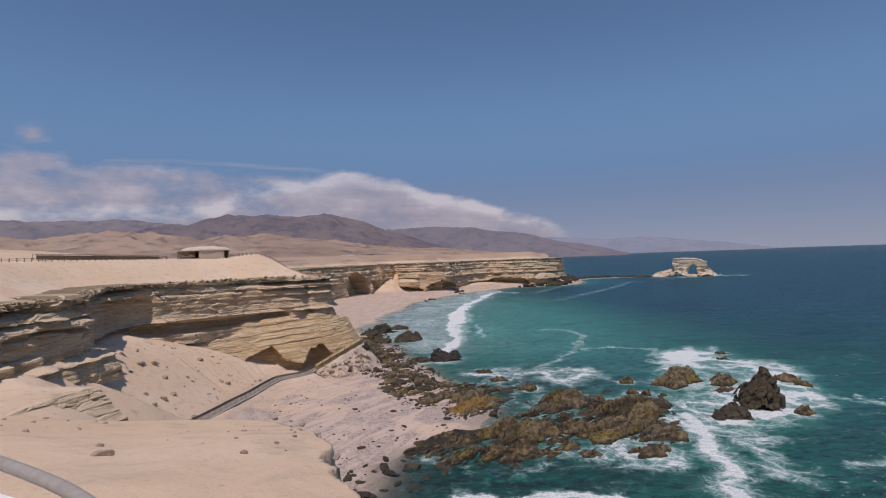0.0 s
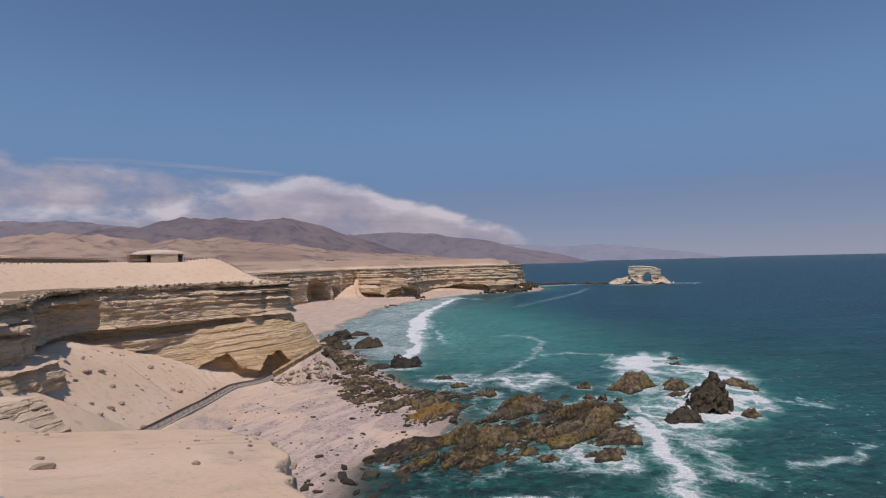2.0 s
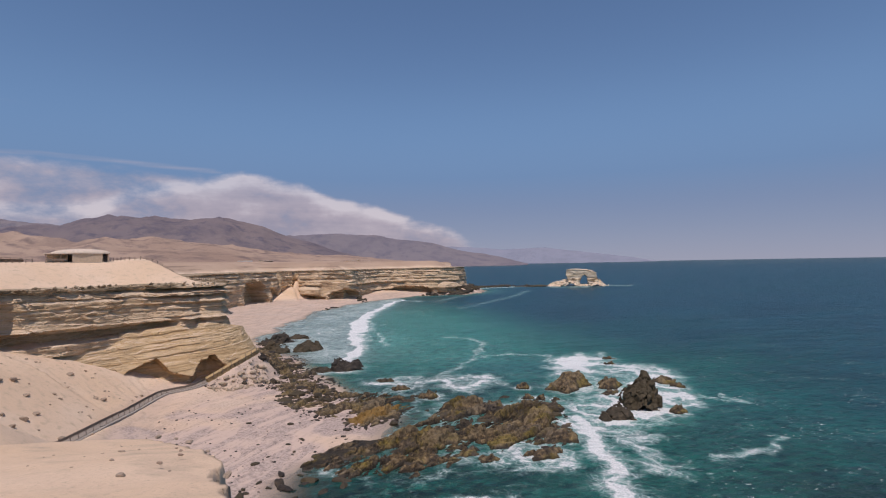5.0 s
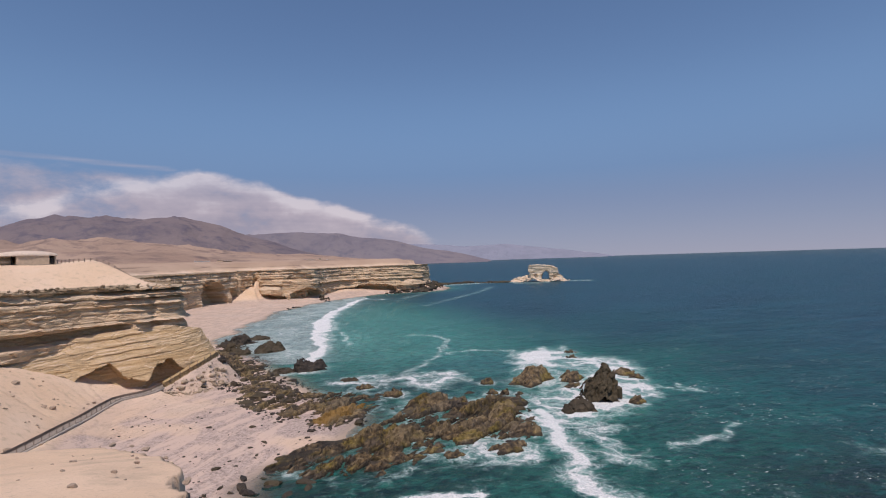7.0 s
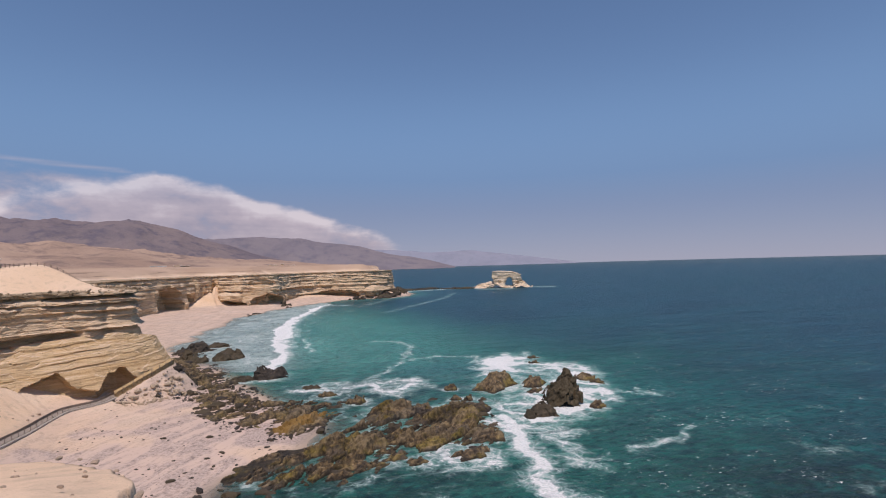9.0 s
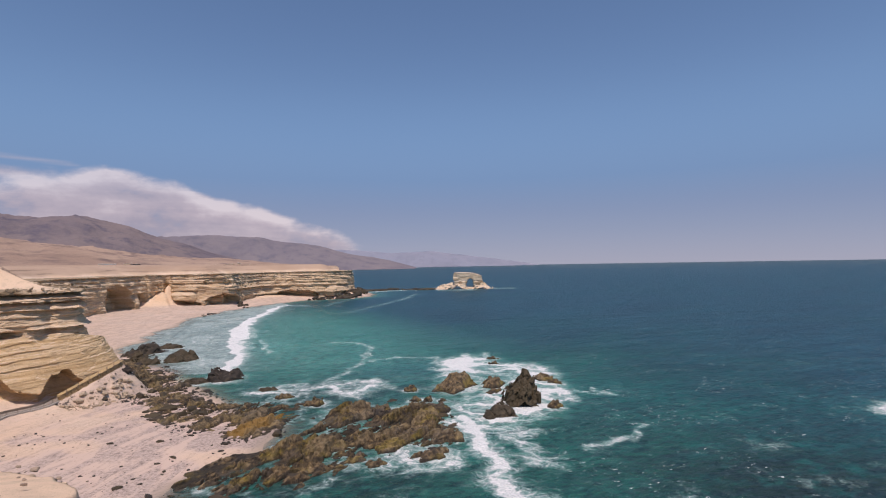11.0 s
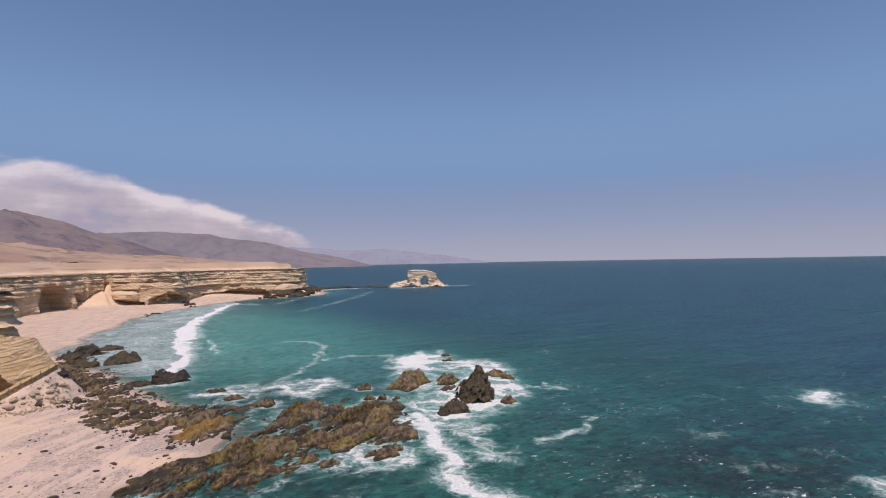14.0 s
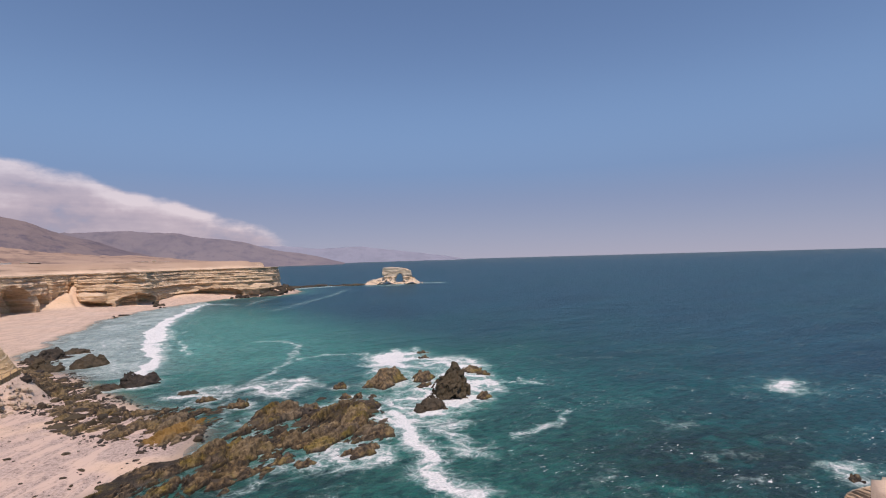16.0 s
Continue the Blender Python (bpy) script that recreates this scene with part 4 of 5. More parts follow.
def reef_bed(name, poly, cell, height, seed, label, sandy=0.0, ochre=None, broken=0.0, material=None, strike=0.6, knolls=()):
    p = np.array(poly)
    xs, ys = np.arange(p[:, 0].min() - 3, p[:, 0].max() + 3, cell), np.arange(p[:, 1].min() - 3, p[:, 1].max() + 3, cell)
    X, Y = np.meshgrid(xs, ys)
    edge = 1.2 + inside([tuple(q) for q in poly], X + 5 * (fbm(X * 0.18, Y * 0.18, 0, 4, seed) - 0.5), Y + 5 * (fbm(X * 0.18, Y * 0.18, 0, 4, seed + 1) - 0.5))
    chunk = fbm(X * 0.35, Y * 0.35, 0, 4, seed + 4)
    broad = fbm(X * 0.06, Y * 0.06, 0, 3, seed + 2)
    wx, wy = X + 3.0 * (fbm(X * 0.16, Y * 0.16, 0, 3, seed + 5) - 0.5), Y + 3.0 * (fbm(X * 0.16, Y * 0.16, 0, 3, seed + 6) - 0.5)
    ca, sa = math.cos(strike), math.sin(strike)
    bx, by = (wx * ca + wy * sa), (-wx * sa + wy * ca)
    # tilted slabs: each block falls away to one side and breaks off on the other
    h, tone = height * (0.46 + 0.9 * (broad - 0.5)), 0 * X
    for long, wide, amp, dip, cut in ((9.0, 4.2, 0.80, 0.55, 0.55), (3.4, 1.7, 0.42, 0.34, 0.40), (1.3, 0.8, 0.17, 0.16, 0.10)):
        n, ox, oy, gap = cells(bx / long, by / wide, None, seed + int(long * 10))
        tone = tone + amp * n / 1.37
        h = h + height * (amp * (n - 0.45) + dip * oy * (0.5 + n) + 0.3 * dip * ox * (n - 0.5) * 2 - cut * (1 - sstep(0.0, 0.10, gap)))
    for kx, ky, kr, kh in knolls:
        h = h + kh * np.exp(-((X - kx) ** 2 + (Y - ky) ** 2) / kr ** 2)
    h = h + height * (0.20 * (chunk - 0.5) + 0.07 * (ridged(X * 0.7, Y * 0.7, 0, 3, seed + 7) - 0.5))
    h = h * (0.30 + 0.70 * sstep(-0.5, 6.0, edge))
    gh = ground_height(X, Y)[0]
    h = h + 0.2 + np.clip(gh, -0.3, 3)
    gaps = 0.8 * sstep(0.62, 0.74, fbm(X * 0.12, Y * 0.12, 0, 3, seed + 8)) + 0.5 * sstep(0.70, 0.8, ridged(bx * 0.035, by * 0.12, 0, 3, seed + 9))
    gaps = gaps + broken * sstep(0.50, 0.60, fbm(bx * 0.10, by * 0.22, 0, 4, seed + 16))
    h = h - gaps * height * 0.75
    h = np.where(edge > -0.5, np.maximum(h, gh + 0.2 - 1.0 * broken + 0.25 * (chunk - 0.5)), h)
    h = h * sstep(-0.8, 1.8, edge) + (1 - sstep(-1.5, 1.0, edge)) * -2.2
    att = {"tone": tone, "sandy": np.clip(sandy * sstep(0.5, 0.62, fbm(X * 0.15, Y * 0.15, 0, 3, seed + 10)), 0, 1) * (h < height * 0.6),
           "ochre": (sstep(3.6, 1.2, along(ochre, X + 4 * (chunk - 0.5), Y)[0]) if ochre else np.zeros(X.shape))}
    co = np.stack([X, Y, np.maximum(h, -2.2)], -1).reshape(-1, 3)
    quads = grid_faces(*X.shape)
    dry = co[quads, 2].max(1) > -1.6
    quads = quads[dry]
    # ledges: the bed falls into blocks along its joints
    rng = np.random.RandomState(seed)
    seeds = co[quads[rng.choice(len(quads), 16, replace=False), 0], :2]
    mid = co[quads].mean(1)[:, :2]
    owner = np.argmin(((mid[:, None] - seeds[None]) ** 2).sum(-1), 1)
    base = new(name)
    for k in range(len(seeds)):
        own = quads[owner == k]
        if not len(own):
            continue
        used, back = np.unique(own, return_inverse=True)
        me = mesh_of("ledge", co[used], back.reshape(-1, 4), material or REEF, smooth=False, attrs={n: v.ravel()[used] for n, v in att.items()})
        new("ledge", me).parent = base
    return tagged(base, label, "reef")


reef_bed("reef", REEF_MAIN, 0.26, 1.7, 101, "brown and olive weed-covered rock reef at the waterline", 0.1, strike=0.75, knolls=[(47, 134, 7, 2.2), (30, 146, 6, 1.2), (16, 118, 8, 1.0), (55, 139, 3, 1.4)])
reef_bed("reef", REEF_INNER, 0.38, 1.35, 131, "dark brown rock reef beside the beach", 0.0, [(2, 139), (8, 145), (14, 152)], 0.55, REEF_BROWN, strike=0.95)


def facets(rng, count):
    """Random planes round a block: their normals and how far out they lie."""
    n = rng.normal(size=(count, 3))
    n /= np.linalg.norm(n, axis=1)[:, None]
    n = np.vstack([n, [(0, 0, 1), (1, 0, 0), (-1, 0, 0), (0, 1, 0), (0, -1, 0)]])
    return n, np.r_[rng.uniform(0.62, 1.0, count), [0.95] * 5]


def rock_mesh(name, radius, height, stretch, seed, sharp=1.0, detail=4, material=None):
    """A loose block, flat-faced with broken corners."""
    rng = np.random.RandomState(seed)
    bm = bmesh.new()
    bmesh.ops.create_icosphere(bm, subdivisions=detail, radius=1)
    co = np.array([v.co for v in bm.verts])
    n, d = facets(rng, 15)
    dot = co @ n.T
    far = np.where(dot > 0.05, d / np.maximum(dot, 0.05), 9).min(1)
    f = fbm(co[:, 0] * 2.7 + seed, co[:, 1] * 2.7, co[:, 2] * 2.7, 4, seed + 3) - 0.5
    new_co = co * (np.minimum(far, 1.25) * (1 + 0.25 * sharp * f))[:, None]
    new_co[:, 0] *= radius * stretch
    new_co[:, 1] *= radius / stretch
    new_co[:, 2] = np.where(co[:, 2] > 0, new_co[:, 2] * height, new_co[:, 2] * min(height, 1.5))
    for v, p in zip(bm.verts, new_co):
        v.co = p
    me = bpy.data.meshes.new(name)
    bm.to_mesh(me)
    bm.free()
    me.materials.append(material or DARK)
    return me


def crag_mesh(name, radius, height, stretch, seed, material):
    """A sea rock: leaning flat-faced blocks grown together, chipped along their joints."""
    rng = np.random.RandomState(seed)
    rx, ry = radius * stretch, radius / stretch
    cell = max(radius / 17, 0.13)
    lo = np.array([-1.9 * rx, -1.9 * ry, -1.6])
    gx, gy, gz = np.meshgrid(*(np.arange(a, b, cell) for a, b in zip(lo, (1.9 * rx, 1.9 * ry, 1.3 * height + 0.5))), indexing="ij")
    f = np.full(gx.shape, -9.0)
    for k in range(10):
        big = 0.72 if k == 0 else rng.uniform(0.34, 0.58)
        cx, cy = (0, 0) if k == 0 else (rng.uniform(-0.62, 0.62) * rx, rng.uniform(-0.62, 0.62) * ry)
        rz = height * (1.0 if k == 0 else rng.uniform(0.5, 1.1)) * (1 - 0.3 * math.hypot(cx / rx, cy / ry))
        lean = rng.uniform(-0.2, 0.35)
        thin = 1 - 0.58 * np.clip(gz / rz, 0, 1)
        qx, qy, qz = (gx - cx - lean * gz) / (rx * big * thin), (gy - cy) / (ry * big * thin), gz / rz
        n, d = facets(rng, 9)
        g = np.full(gx.shape, 9.0)
        for (a, b, c), e in zip(n, d):
            g = np.minimum(g, e - (a * qx + b * qy + c * qz))
        f = np.maximum(f, g * min(ry * big, rz))
    a, _, _, ga = cells(gx / (radius * 0.45), gy / (radius * 0.45), gz / (radius * 0.3), seed + 7)
    b, _, _, gb = cells(gx / (radius * 0.16), gy / (radius * 0.16), gz / (radius * 0.12), seed + 8)
    f = f + radius * (0.13 * (a - 0.5) + 0.04 * (b - 0.5) - 0.05 * (1 - sstep(0, 0.12, ga)) - 0.025 * (1 - sstep(0, 0.14, gb)) + 0.14 * (fbm(gx / radius * 2.2, gy / radius * 2.2, gz / radius * 2.2, 4, seed + 9) - 0.5))
    vs, fs = nets(f, lo, cell)
    tone = 0.42 + 0.3 * cells(vs[:, 0] / (radius * 0.4), vs[:, 1] / (radius * 0.4), vs[:, 2] / (radius * 0.3), seed + 7)[0]
    return mesh_of(name, vs, fs, material, smooth=False, attrs={"tone": tone})


def pointed_mesh():
    """The tall stack: a wedge with a long left flank and a steep right one, built of slabs that dip with the flank."""
    cell = 0.24
    gx, gy, gz = np.meshgrid(np.arange(-8.5, 7.5, cell), np.arange(-6.5, 6.5, cell), np.arange(-1.6, 12.6, cell), indexing="ij")
    ax, az = 1.0, 11.6
    f = np.full(gx.shape, 9.0)
    for nx, ny, nz, off in ((-0.86, 0.0, 0.50, 0.5), (0.80, 0.0, 0.60, 1.0), (1.0, 0.0, 0.0, 3.4), (-1.0, 0.0, 0.0, 6.2), (0.2, 0.0, 0.98, 0.3), (0.0, -0.84, 0.54, 0.6), (0.0, 0.84, 0.54, 0.6), (-0.55, -0.70, 0.45, 0.5), (0.62, -0.66, 0.42, 1.2), (0.6, 0.66, 0.44, 0.9), (-0.6, 0.66, 0.44, 0.8)):
        f = np.minimum(f, off - ((gx - ax) * nx + gy * ny + (gz - az) * nz))
    ca, sa = math.cos(1.02), math.sin(1.02)
    u, w = gx * ca + gz * sa, -gx * sa + gz * ca
    a, _, _, ga = cells(u / 3.2, gy / 2.4, w / 1.5, 66)
    b, _, _, gb = cells(u / 1.3, gy / 1.1, w / 0.8, 67)
    grow = np.clip((13.5 - gz) / 6, 0.3, 1)
    f = f - 0.35 + grow * np.clip((12 - gz) / 4, 0, 1) * (2.3 * (a - 0.45) + 0.6 * (b - 0.5)) - 0.45 * grow * (1 - sstep(0, 0.07, ga)) - 0.15 * (1 - sstep(0, 0.08, gb)) + 0.5 * (fbm(gx * 0.7, gy * 0.7, gz * 0.6, 3, 62) - 0.5)
    side = np.full(gx.shape, 9.0)
    for (p, q, r), e in zip(*facets(np.random.RandomState(5), 13)):
        side = np.minimum(side, e * 1.7 - ((gx - 4.2) * p + (gy + 1.0) * q + (gz - 3.4) * r))
    f = np.maximum(f, side)
    vs, fs = nets(f, np.array([-8.5, -6.5, -1.6]), cell)
    return mesh_of("pointed_rock", vs, fs, DARK, smooth=False)


for n, (rx, ry, rr, h, st, tu) in enumerate(ROCKS):
    if h > 10:
        ob = new("pointed_rock", pointed_mesh())
        ob.matrix_basis = pose(rx, ry, -0.6, 0, 0, tu) @ Matrix.Diagonal((1.0, 0.85, 0.90, 1))
        tagged(ob, "tall dark pointed rock in white foam", "rock")
        continue
    ob = new("sea_rock", crag_mesh("sea_rock", rr * 0.98, h * 1.0, math.sqrt(st), 200 + n * 7, DARK if n in (0, 1, 2, 9, 15, 17, 18, 19) else REEF))
    ob.matrix_basis = pose(rx, ry, -0.3, 0, 0, tu)
    tagged(ob, "dark brown wave-washed rock standing in the water", "rock", "rocks in the surf")

for bx, by, br, bh, bt in ((-30.5, 203, 2.4, 2.6, 10), (-27.5, 211, 2.8, 3.0, 50), (-31, 216, 2.2, 2.6, 100), (-29, 194, 1.7, 1.6, 20), (-25, 199, 1.9, 1.7, 70), (-34, 226, 2.6, 2.6, 0), (-27, 187, 1.2, 1.1, 40), (-32.5, 182, 1.0, 0.9, 0)):
    ob = new("shore_rock", crag_mesh("shore_rock", br, bh, 1.15, 300 + int(7 * br) + bt, DARK))
    ob.matrix_basis = pose(bx, by, max(float(ground_height(np.array([bx]), np.array([by]))[0][0]), 0) - 0.25, 0, 0, bt)
    tagged(ob, "large dark brown rock at the foot of the ledges", "rock", "rocks at the foot of the ledges")

# boulders strewn over the beach and the reef's edge
random.seed(4)
SHAPES = [rock_mesh("boulder", 1.0, 0.75, 1.1 + 0.1 * k, 400 + 11 * k, 0.9, 3) for k in range(8)]
strewn = []
for zone, count, lo, hi in (([(-46, 300), (-30, 300), (-20, 240), (-2, 180), (-4, 150), (-18, 152), (-32, 200), (-40, 250)], 125, 0.4, 1.8),
                            ([(-22, 110), (2, 122), (8, 140), (-8, 150), (-24, 140)], 26, 0.3, 0.8),
                            ([(-20, 90), (-8, 92), (2, 104), (-8, 110), (-20, 106)], 34, 0.5, 1.7),
                            ([(8, 108), (30, 108), (50, 112), (58, 150), (48, 158), (30, 160), (12, 148)], 80, 0.4, 1.5),
                            ([(84, 655), (112, 650), (140, 656), (164, 684), (182, 732), (168, 735), (150, 692), (132, 668), (110, 660), (90, 662)], 70, 2.0, 5.5),
                            ([(10, 572), (22, 570), (20, 600), (12, 600)], 12, 1.5, 4.0),
                            ([(-24, 470), (-8, 500), (-6, 520), (-20, 500)], 6, 0.8, 1.8)):
    px, py = [p[0] for p in zone], [p[1] for p in zone]
    got = 0
    while got < count:
        x, y = random.uniform(min(px), max(px)), random.uniform(min(py), max(py))
        if inside(zone, np.array([x]), np.array([y]))[0] < 0:
            continue
        got += 1
        strewn.append((x, y, lo + (hi - lo) * random.random() ** 2.2))
hz = ground_height(np.array([s[0] for s in strewn]), np.array([s[1] for s in strewn]))[0]
for (x, y, s), z in zip(strewn, hz):
    ob = new("boulder", random.choice(SHAPES))
    ob.matrix_basis = pose(x, y, max(z, -0.4) + 0.1 * s, 0, 0, random.uniform(0, 360)) @ Matrix.Diagonal((s, s, s * random.uniform(0.7, 1.1), 1))
    tagged(ob, "dark boulder on the rocky shore", "boulder", "boulders on the shore")

# ---- the arch ----


def sea_arch():
    cell = 0.65
    gx, gy, gz = np.meshgrid(np.arange(-54, 46, cell), np.arange(-22, 22, cell), np.arange(-4, 32, cell), indexing="ij")
    warp = 3.0 * (fbm(gx * 0.08, gy * 0.08, gz * 0.12, 4, 81) - 0.5)
    body = np.minimum(np.minimum(gx + 18.5 - 0.30 * np.abs(20 - gz) + warp, 27.5 - gx + 0.35 * np.clip(14 - gz, 0, 14) - warp), np.minimum(11 - np.abs(gy) + warp, 26.3 - 0.006 * (gx + 4) ** 2 - gz + warp * 0.5))
    foot = np.interp(gx, [-50, -38, -26, -12, 2, 9, 16, 26, 33, 42], [1.5, 5, 8.5, 12, 9, 3.5, 8, 10, 9, 1.0]) - gz - np.abs(gy) * 0.35 + 2 * warp
    hole = 1 - np.hypot((gx - 8.5 - 0.12 * (gz - 9)) / (7.0 - 0.10 * gz), np.clip(gz - 6, 0, None) / 11.5)
    hole = hole * 9 + 1.2 * warp
    beds = 0.8 * (hash3(np.floor(gz * 0.5 + 0.02 * gx).astype(np.int64), gx.astype(np.int64) * 0, gx.astype(np.int64) * 0, 5) - 0.5)
    f = np.maximum(np.minimum(body + beds, -hole), np.minimum(foot, np.maximum(-hole, 2.5 - gz + warp)))
    f = f + 1.8 * (fbm(gx * 0.22, gy * 0.22, gz * 0.3, 4, 83) - 0.5) + 3.6 * (cells(gx / 5, gy / 5, gz / 4, 85)[0] - 0.5) * sstep(13, 9, gz)
    f = np.minimum(f, np.maximum(1.5 - hole, 3.0 - gz))
    vs, fs = nets(f, np.array([-54, -22, -4.0]), cell)
    ob = new("sea_arch", mesh_of("sea_arch", vs, fs, ARCH, smooth=False))
    ob.matrix_basis = pose(355, 795, 0, 0, 0, -24)
    return tagged(ob, "pale natural rock arch standing in the sea", "rock arch")


sea_arch()
for k in range(40):
    t = k / 39
    x, y = 165 + 135 * t + random.uniform(-6, 6), 800 + 35 * math.sin(t * 3) + random.uniform(-14, 14)
    ob = new("skerry", random.choice(SHAPES))
    s = random.uniform(2, 5.5)
    ob.matrix_basis = pose(x, y, 0, 0, 0, random.uniform(0, 360)) @ Matrix.Diagonal((s * 2, s, s * 0.8, 1))
    tagged(ob, "low dark skerry between the cape and the arch", "skerry", "skerries by the cape")

# ---- hills ----


def ridge(name, material, label, az0, az1, r0, r1, crest, seed, rough=0.35, na=420, nr=60):
    """A range of hills between two bearings (degrees): crest gives heights at even bearings."""
    az = np.radians(np.linspace(az0, az1, na))
    r = np.linspace(r0, r1, nr)
    R, A = np.meshgrid(r, az, indexing="ij")
    x, y = R * np.sin(A), R * np.cos(A)
    top = np.interp(np.degrees(A), np.linspace(az0, az1, len(crest)), crest)
    t = (R - r0) / (r1 - r0)
    shape = np.sin(np.clip(t * 1.25, 0, 1) * math.pi / 2) ** 1.3
    gully = ridged(x * 0.0028, y * 0.0028, 0, 5, seed) - 0.5
    z = top * shape * (1 + rough * gully * (0.4 + t)) + top * 0.10 * (fbm(x * 0.006, y * 0.006, 0, 4, seed + 3) - 0.5)
    z = z - 12 * (1 - sstep(0, 0.1, t))
    me = mesh_of(name, np.stack([x, y, z], -1).reshape(-1, 3), grid_faces(nr, na, flip=True), material)
    return tagged(new(name, me), label, "hills", kind="structure")


HILL_TAN = hill_material("tan_desert_hills", (0.30, 0.21, 0.165), (0.42, 0.305, 0.235), (0.19, 0.14, 0.13))
# distance haze is mixed into the base colours of these three
HILL_HAZY = hill_material("haze_tinted_desert_mountains", (0.185, 0.165, 0.19), (0.225, 0.195, 0.205), (0.155, 0.145, 0.178))
HILL_PURPLE_HAZE = hill_material("purple_haze_tinted_mountains", (0.15, 0.128, 0.15), (0.205, 0.165, 0.165), (0.12, 0.108, 0.138))
HILL_FAR = hill_material("grey_haze_tinted_mountains", (0.235, 0.245, 0.305), (0.25, 0.255, 0.315), (0.225, 0.235, 0.295))
def crest_line(pairs, a0, a1, n=60):
    return list(0.955 * np.interp(np.linspace(a0, a1, n), [p[0] for p in pairs], [p[1] for p in pairs]))


LEFT_CREST = [(-75, 350), (-39.2, 351), (-37.0, 346), (-34.6, 355), (-31.7, 365), (-29.0, 350), (-26.7, 342), (-24.5, 329), (-18, 260), (-10, 150)]
MAIN_CREST = [(-34, 150), (-29, 235), (-26.7, 263), (-25.3, 276), (-23.5, 309), (-21.7, 312), (-20.2, 318), (-18.6, 324), (-16.4, 305), (-14.2, 311), (-12.2, 316), (-10.2, 285), (-8.4, 275), (-7.0, 240), (-5.5, 213), (-2.6, 152), (1, 98), (6, 30)]
NEXT_CREST = [(-14, 200), (-10.8, 249), (-7.3, 259), (-5.5, 282), (-2.5, 289), (-0.7, 298), (2.8, 267), (5.2, 230), (7.2, 215), (9.0, 189), (10.4, 163), (12.7, 122), (16.0, 79), (19, 20)]
FAR_CREST = [(0, 150), (4.6, 158), (6.9, 175), (9.9, 186), (12.7, 176), (16.1, 155), (20.9, 157), (23.5, 124), (27.3, 84), (29.6, 54), (31.0, 33), (34, -10)]
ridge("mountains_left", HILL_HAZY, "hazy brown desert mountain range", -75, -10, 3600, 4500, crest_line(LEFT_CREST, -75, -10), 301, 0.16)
ridge("mountains_main", HILL_PURPLE_HAZE, "dark brown desert mountain tinted purple for haze", -34, 6, 2700, 3600, crest_line(MAIN_CREST, -34, 6), 311, 0.20)
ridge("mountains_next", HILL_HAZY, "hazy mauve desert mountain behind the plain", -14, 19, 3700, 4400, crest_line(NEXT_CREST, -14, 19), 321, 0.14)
ridge("mountains_front", HILL_TAN, "tan sandy foothills of the desert coast", -75, 12, 1500, 3100, [152, 152, 152, 152, 152, 152, 152, 152, 152, 152, 152, 152, 150, 138, 158, 160, 150, 138, 150, 150, 135, 116, 100, 86, 76, 68, 57, 46, 30, -20], 331, 0.5)
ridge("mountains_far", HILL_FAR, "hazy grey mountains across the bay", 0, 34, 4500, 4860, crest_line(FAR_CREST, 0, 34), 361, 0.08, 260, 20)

# ---- clouds ----


def cloud_bank():
    az = np.radians(np.linspace(-80, 75, 280))
    zz = np.linspace(-20, 1600, 70)
    Z, A = np.meshgrid(zz, az, indexing="ij")
    deg = np.degrees(A)
    x, y = 4890 * np.sin(A), 4890 * np.cos(A)
    crest = np.interp(deg, [-80, -22.5, -19.5, -12.9, -9.9, -8.1, -6.8, -4.3, -2.4, -0.8, 3.5, 5.9, 10.4, 12.3, 13.9], [300, 532, 672, 755, 825, 804, 769, 754, 671, 613, 543, 446, 361, 325, 263])
    dens = np.interp(deg, [-80, -22.5, -19.5, -12.9, 10, 13.9], [0, 0, 0.55, 1.0, 0.9, 0.0])
    bank = sstep(-70, 60, crest - Z) * dens
    rim_light = np.exp(-((crest - 40 - Z) / 70) ** 2)
    veil = 0.9 * np.exp(-((Z - np.interp(deg, [-33.3, -31.3, -26.6, -21.6, -12.9, -10.6], [831, 868, 891, 880, 835, 814])) / 22) ** 2) * sstep(-33.3, -31.3, deg) * sstep(-10.6, -12.9, deg) + 0.45 * np.exp(-((Z - 1240) / 40) ** 2) * np.exp(-((deg + 29) / 5) ** 2)
    puffs = 0.0 * Z
    for a0, z0, wa, wz, k in [(-36.9, 1030, 1.3, 108, 0.75), (-37.4, 814, 3.4, 119, 1.0), (-30.4, 758, 4.3, 108, 1.0), (-37.2, 583, 3.1, 108, 0.85), (-33.8, 556, 1.3, 86, 0.6), (-27.1, 547, 2.2, 97, 0.6), (-24.4, 741, 3.6, 97, 0.7), (-21.7, 619, 3.1, 135, 0.8), (-38.5, 498, 2.7, 108, 0.6)]:
        puffs = np.maximum(puffs, k * np.exp(-((deg - a0) / wa) ** 2 - ((Z - z0) / wz) ** 2))
    bank = np.maximum(bank, 0.85 * puffs)
    roof = np.interp(deg, [-80, -33, -26.6, -21.6, -12.9, -6, 4, 12], [800, 860, 880, 870, 830, 760, 560, 380])
    bank = np.maximum(bank, 0.62 * sstep(-20, 120, roof - Z) * sstep(12, 4, deg) * sstep(150, 330, Z))
    haze = 0.96 * (1 - sstep(450, 1600, Z))
    me = mesh_of("clouds", np.stack([x, y, Z], -1).reshape(-1, 3), grid_faces(len(zz), len(az)), cloud_material(), attrs={"bank": bank, "veil": veil, "haze": haze, "level": np.clip(Z / 1600, 0, 1), "crest": rim_light})
    return tagged(new("backdrop", me), "low white cloud bank and haze over the coast", "clouds", kind="structure")


cloud_bank()

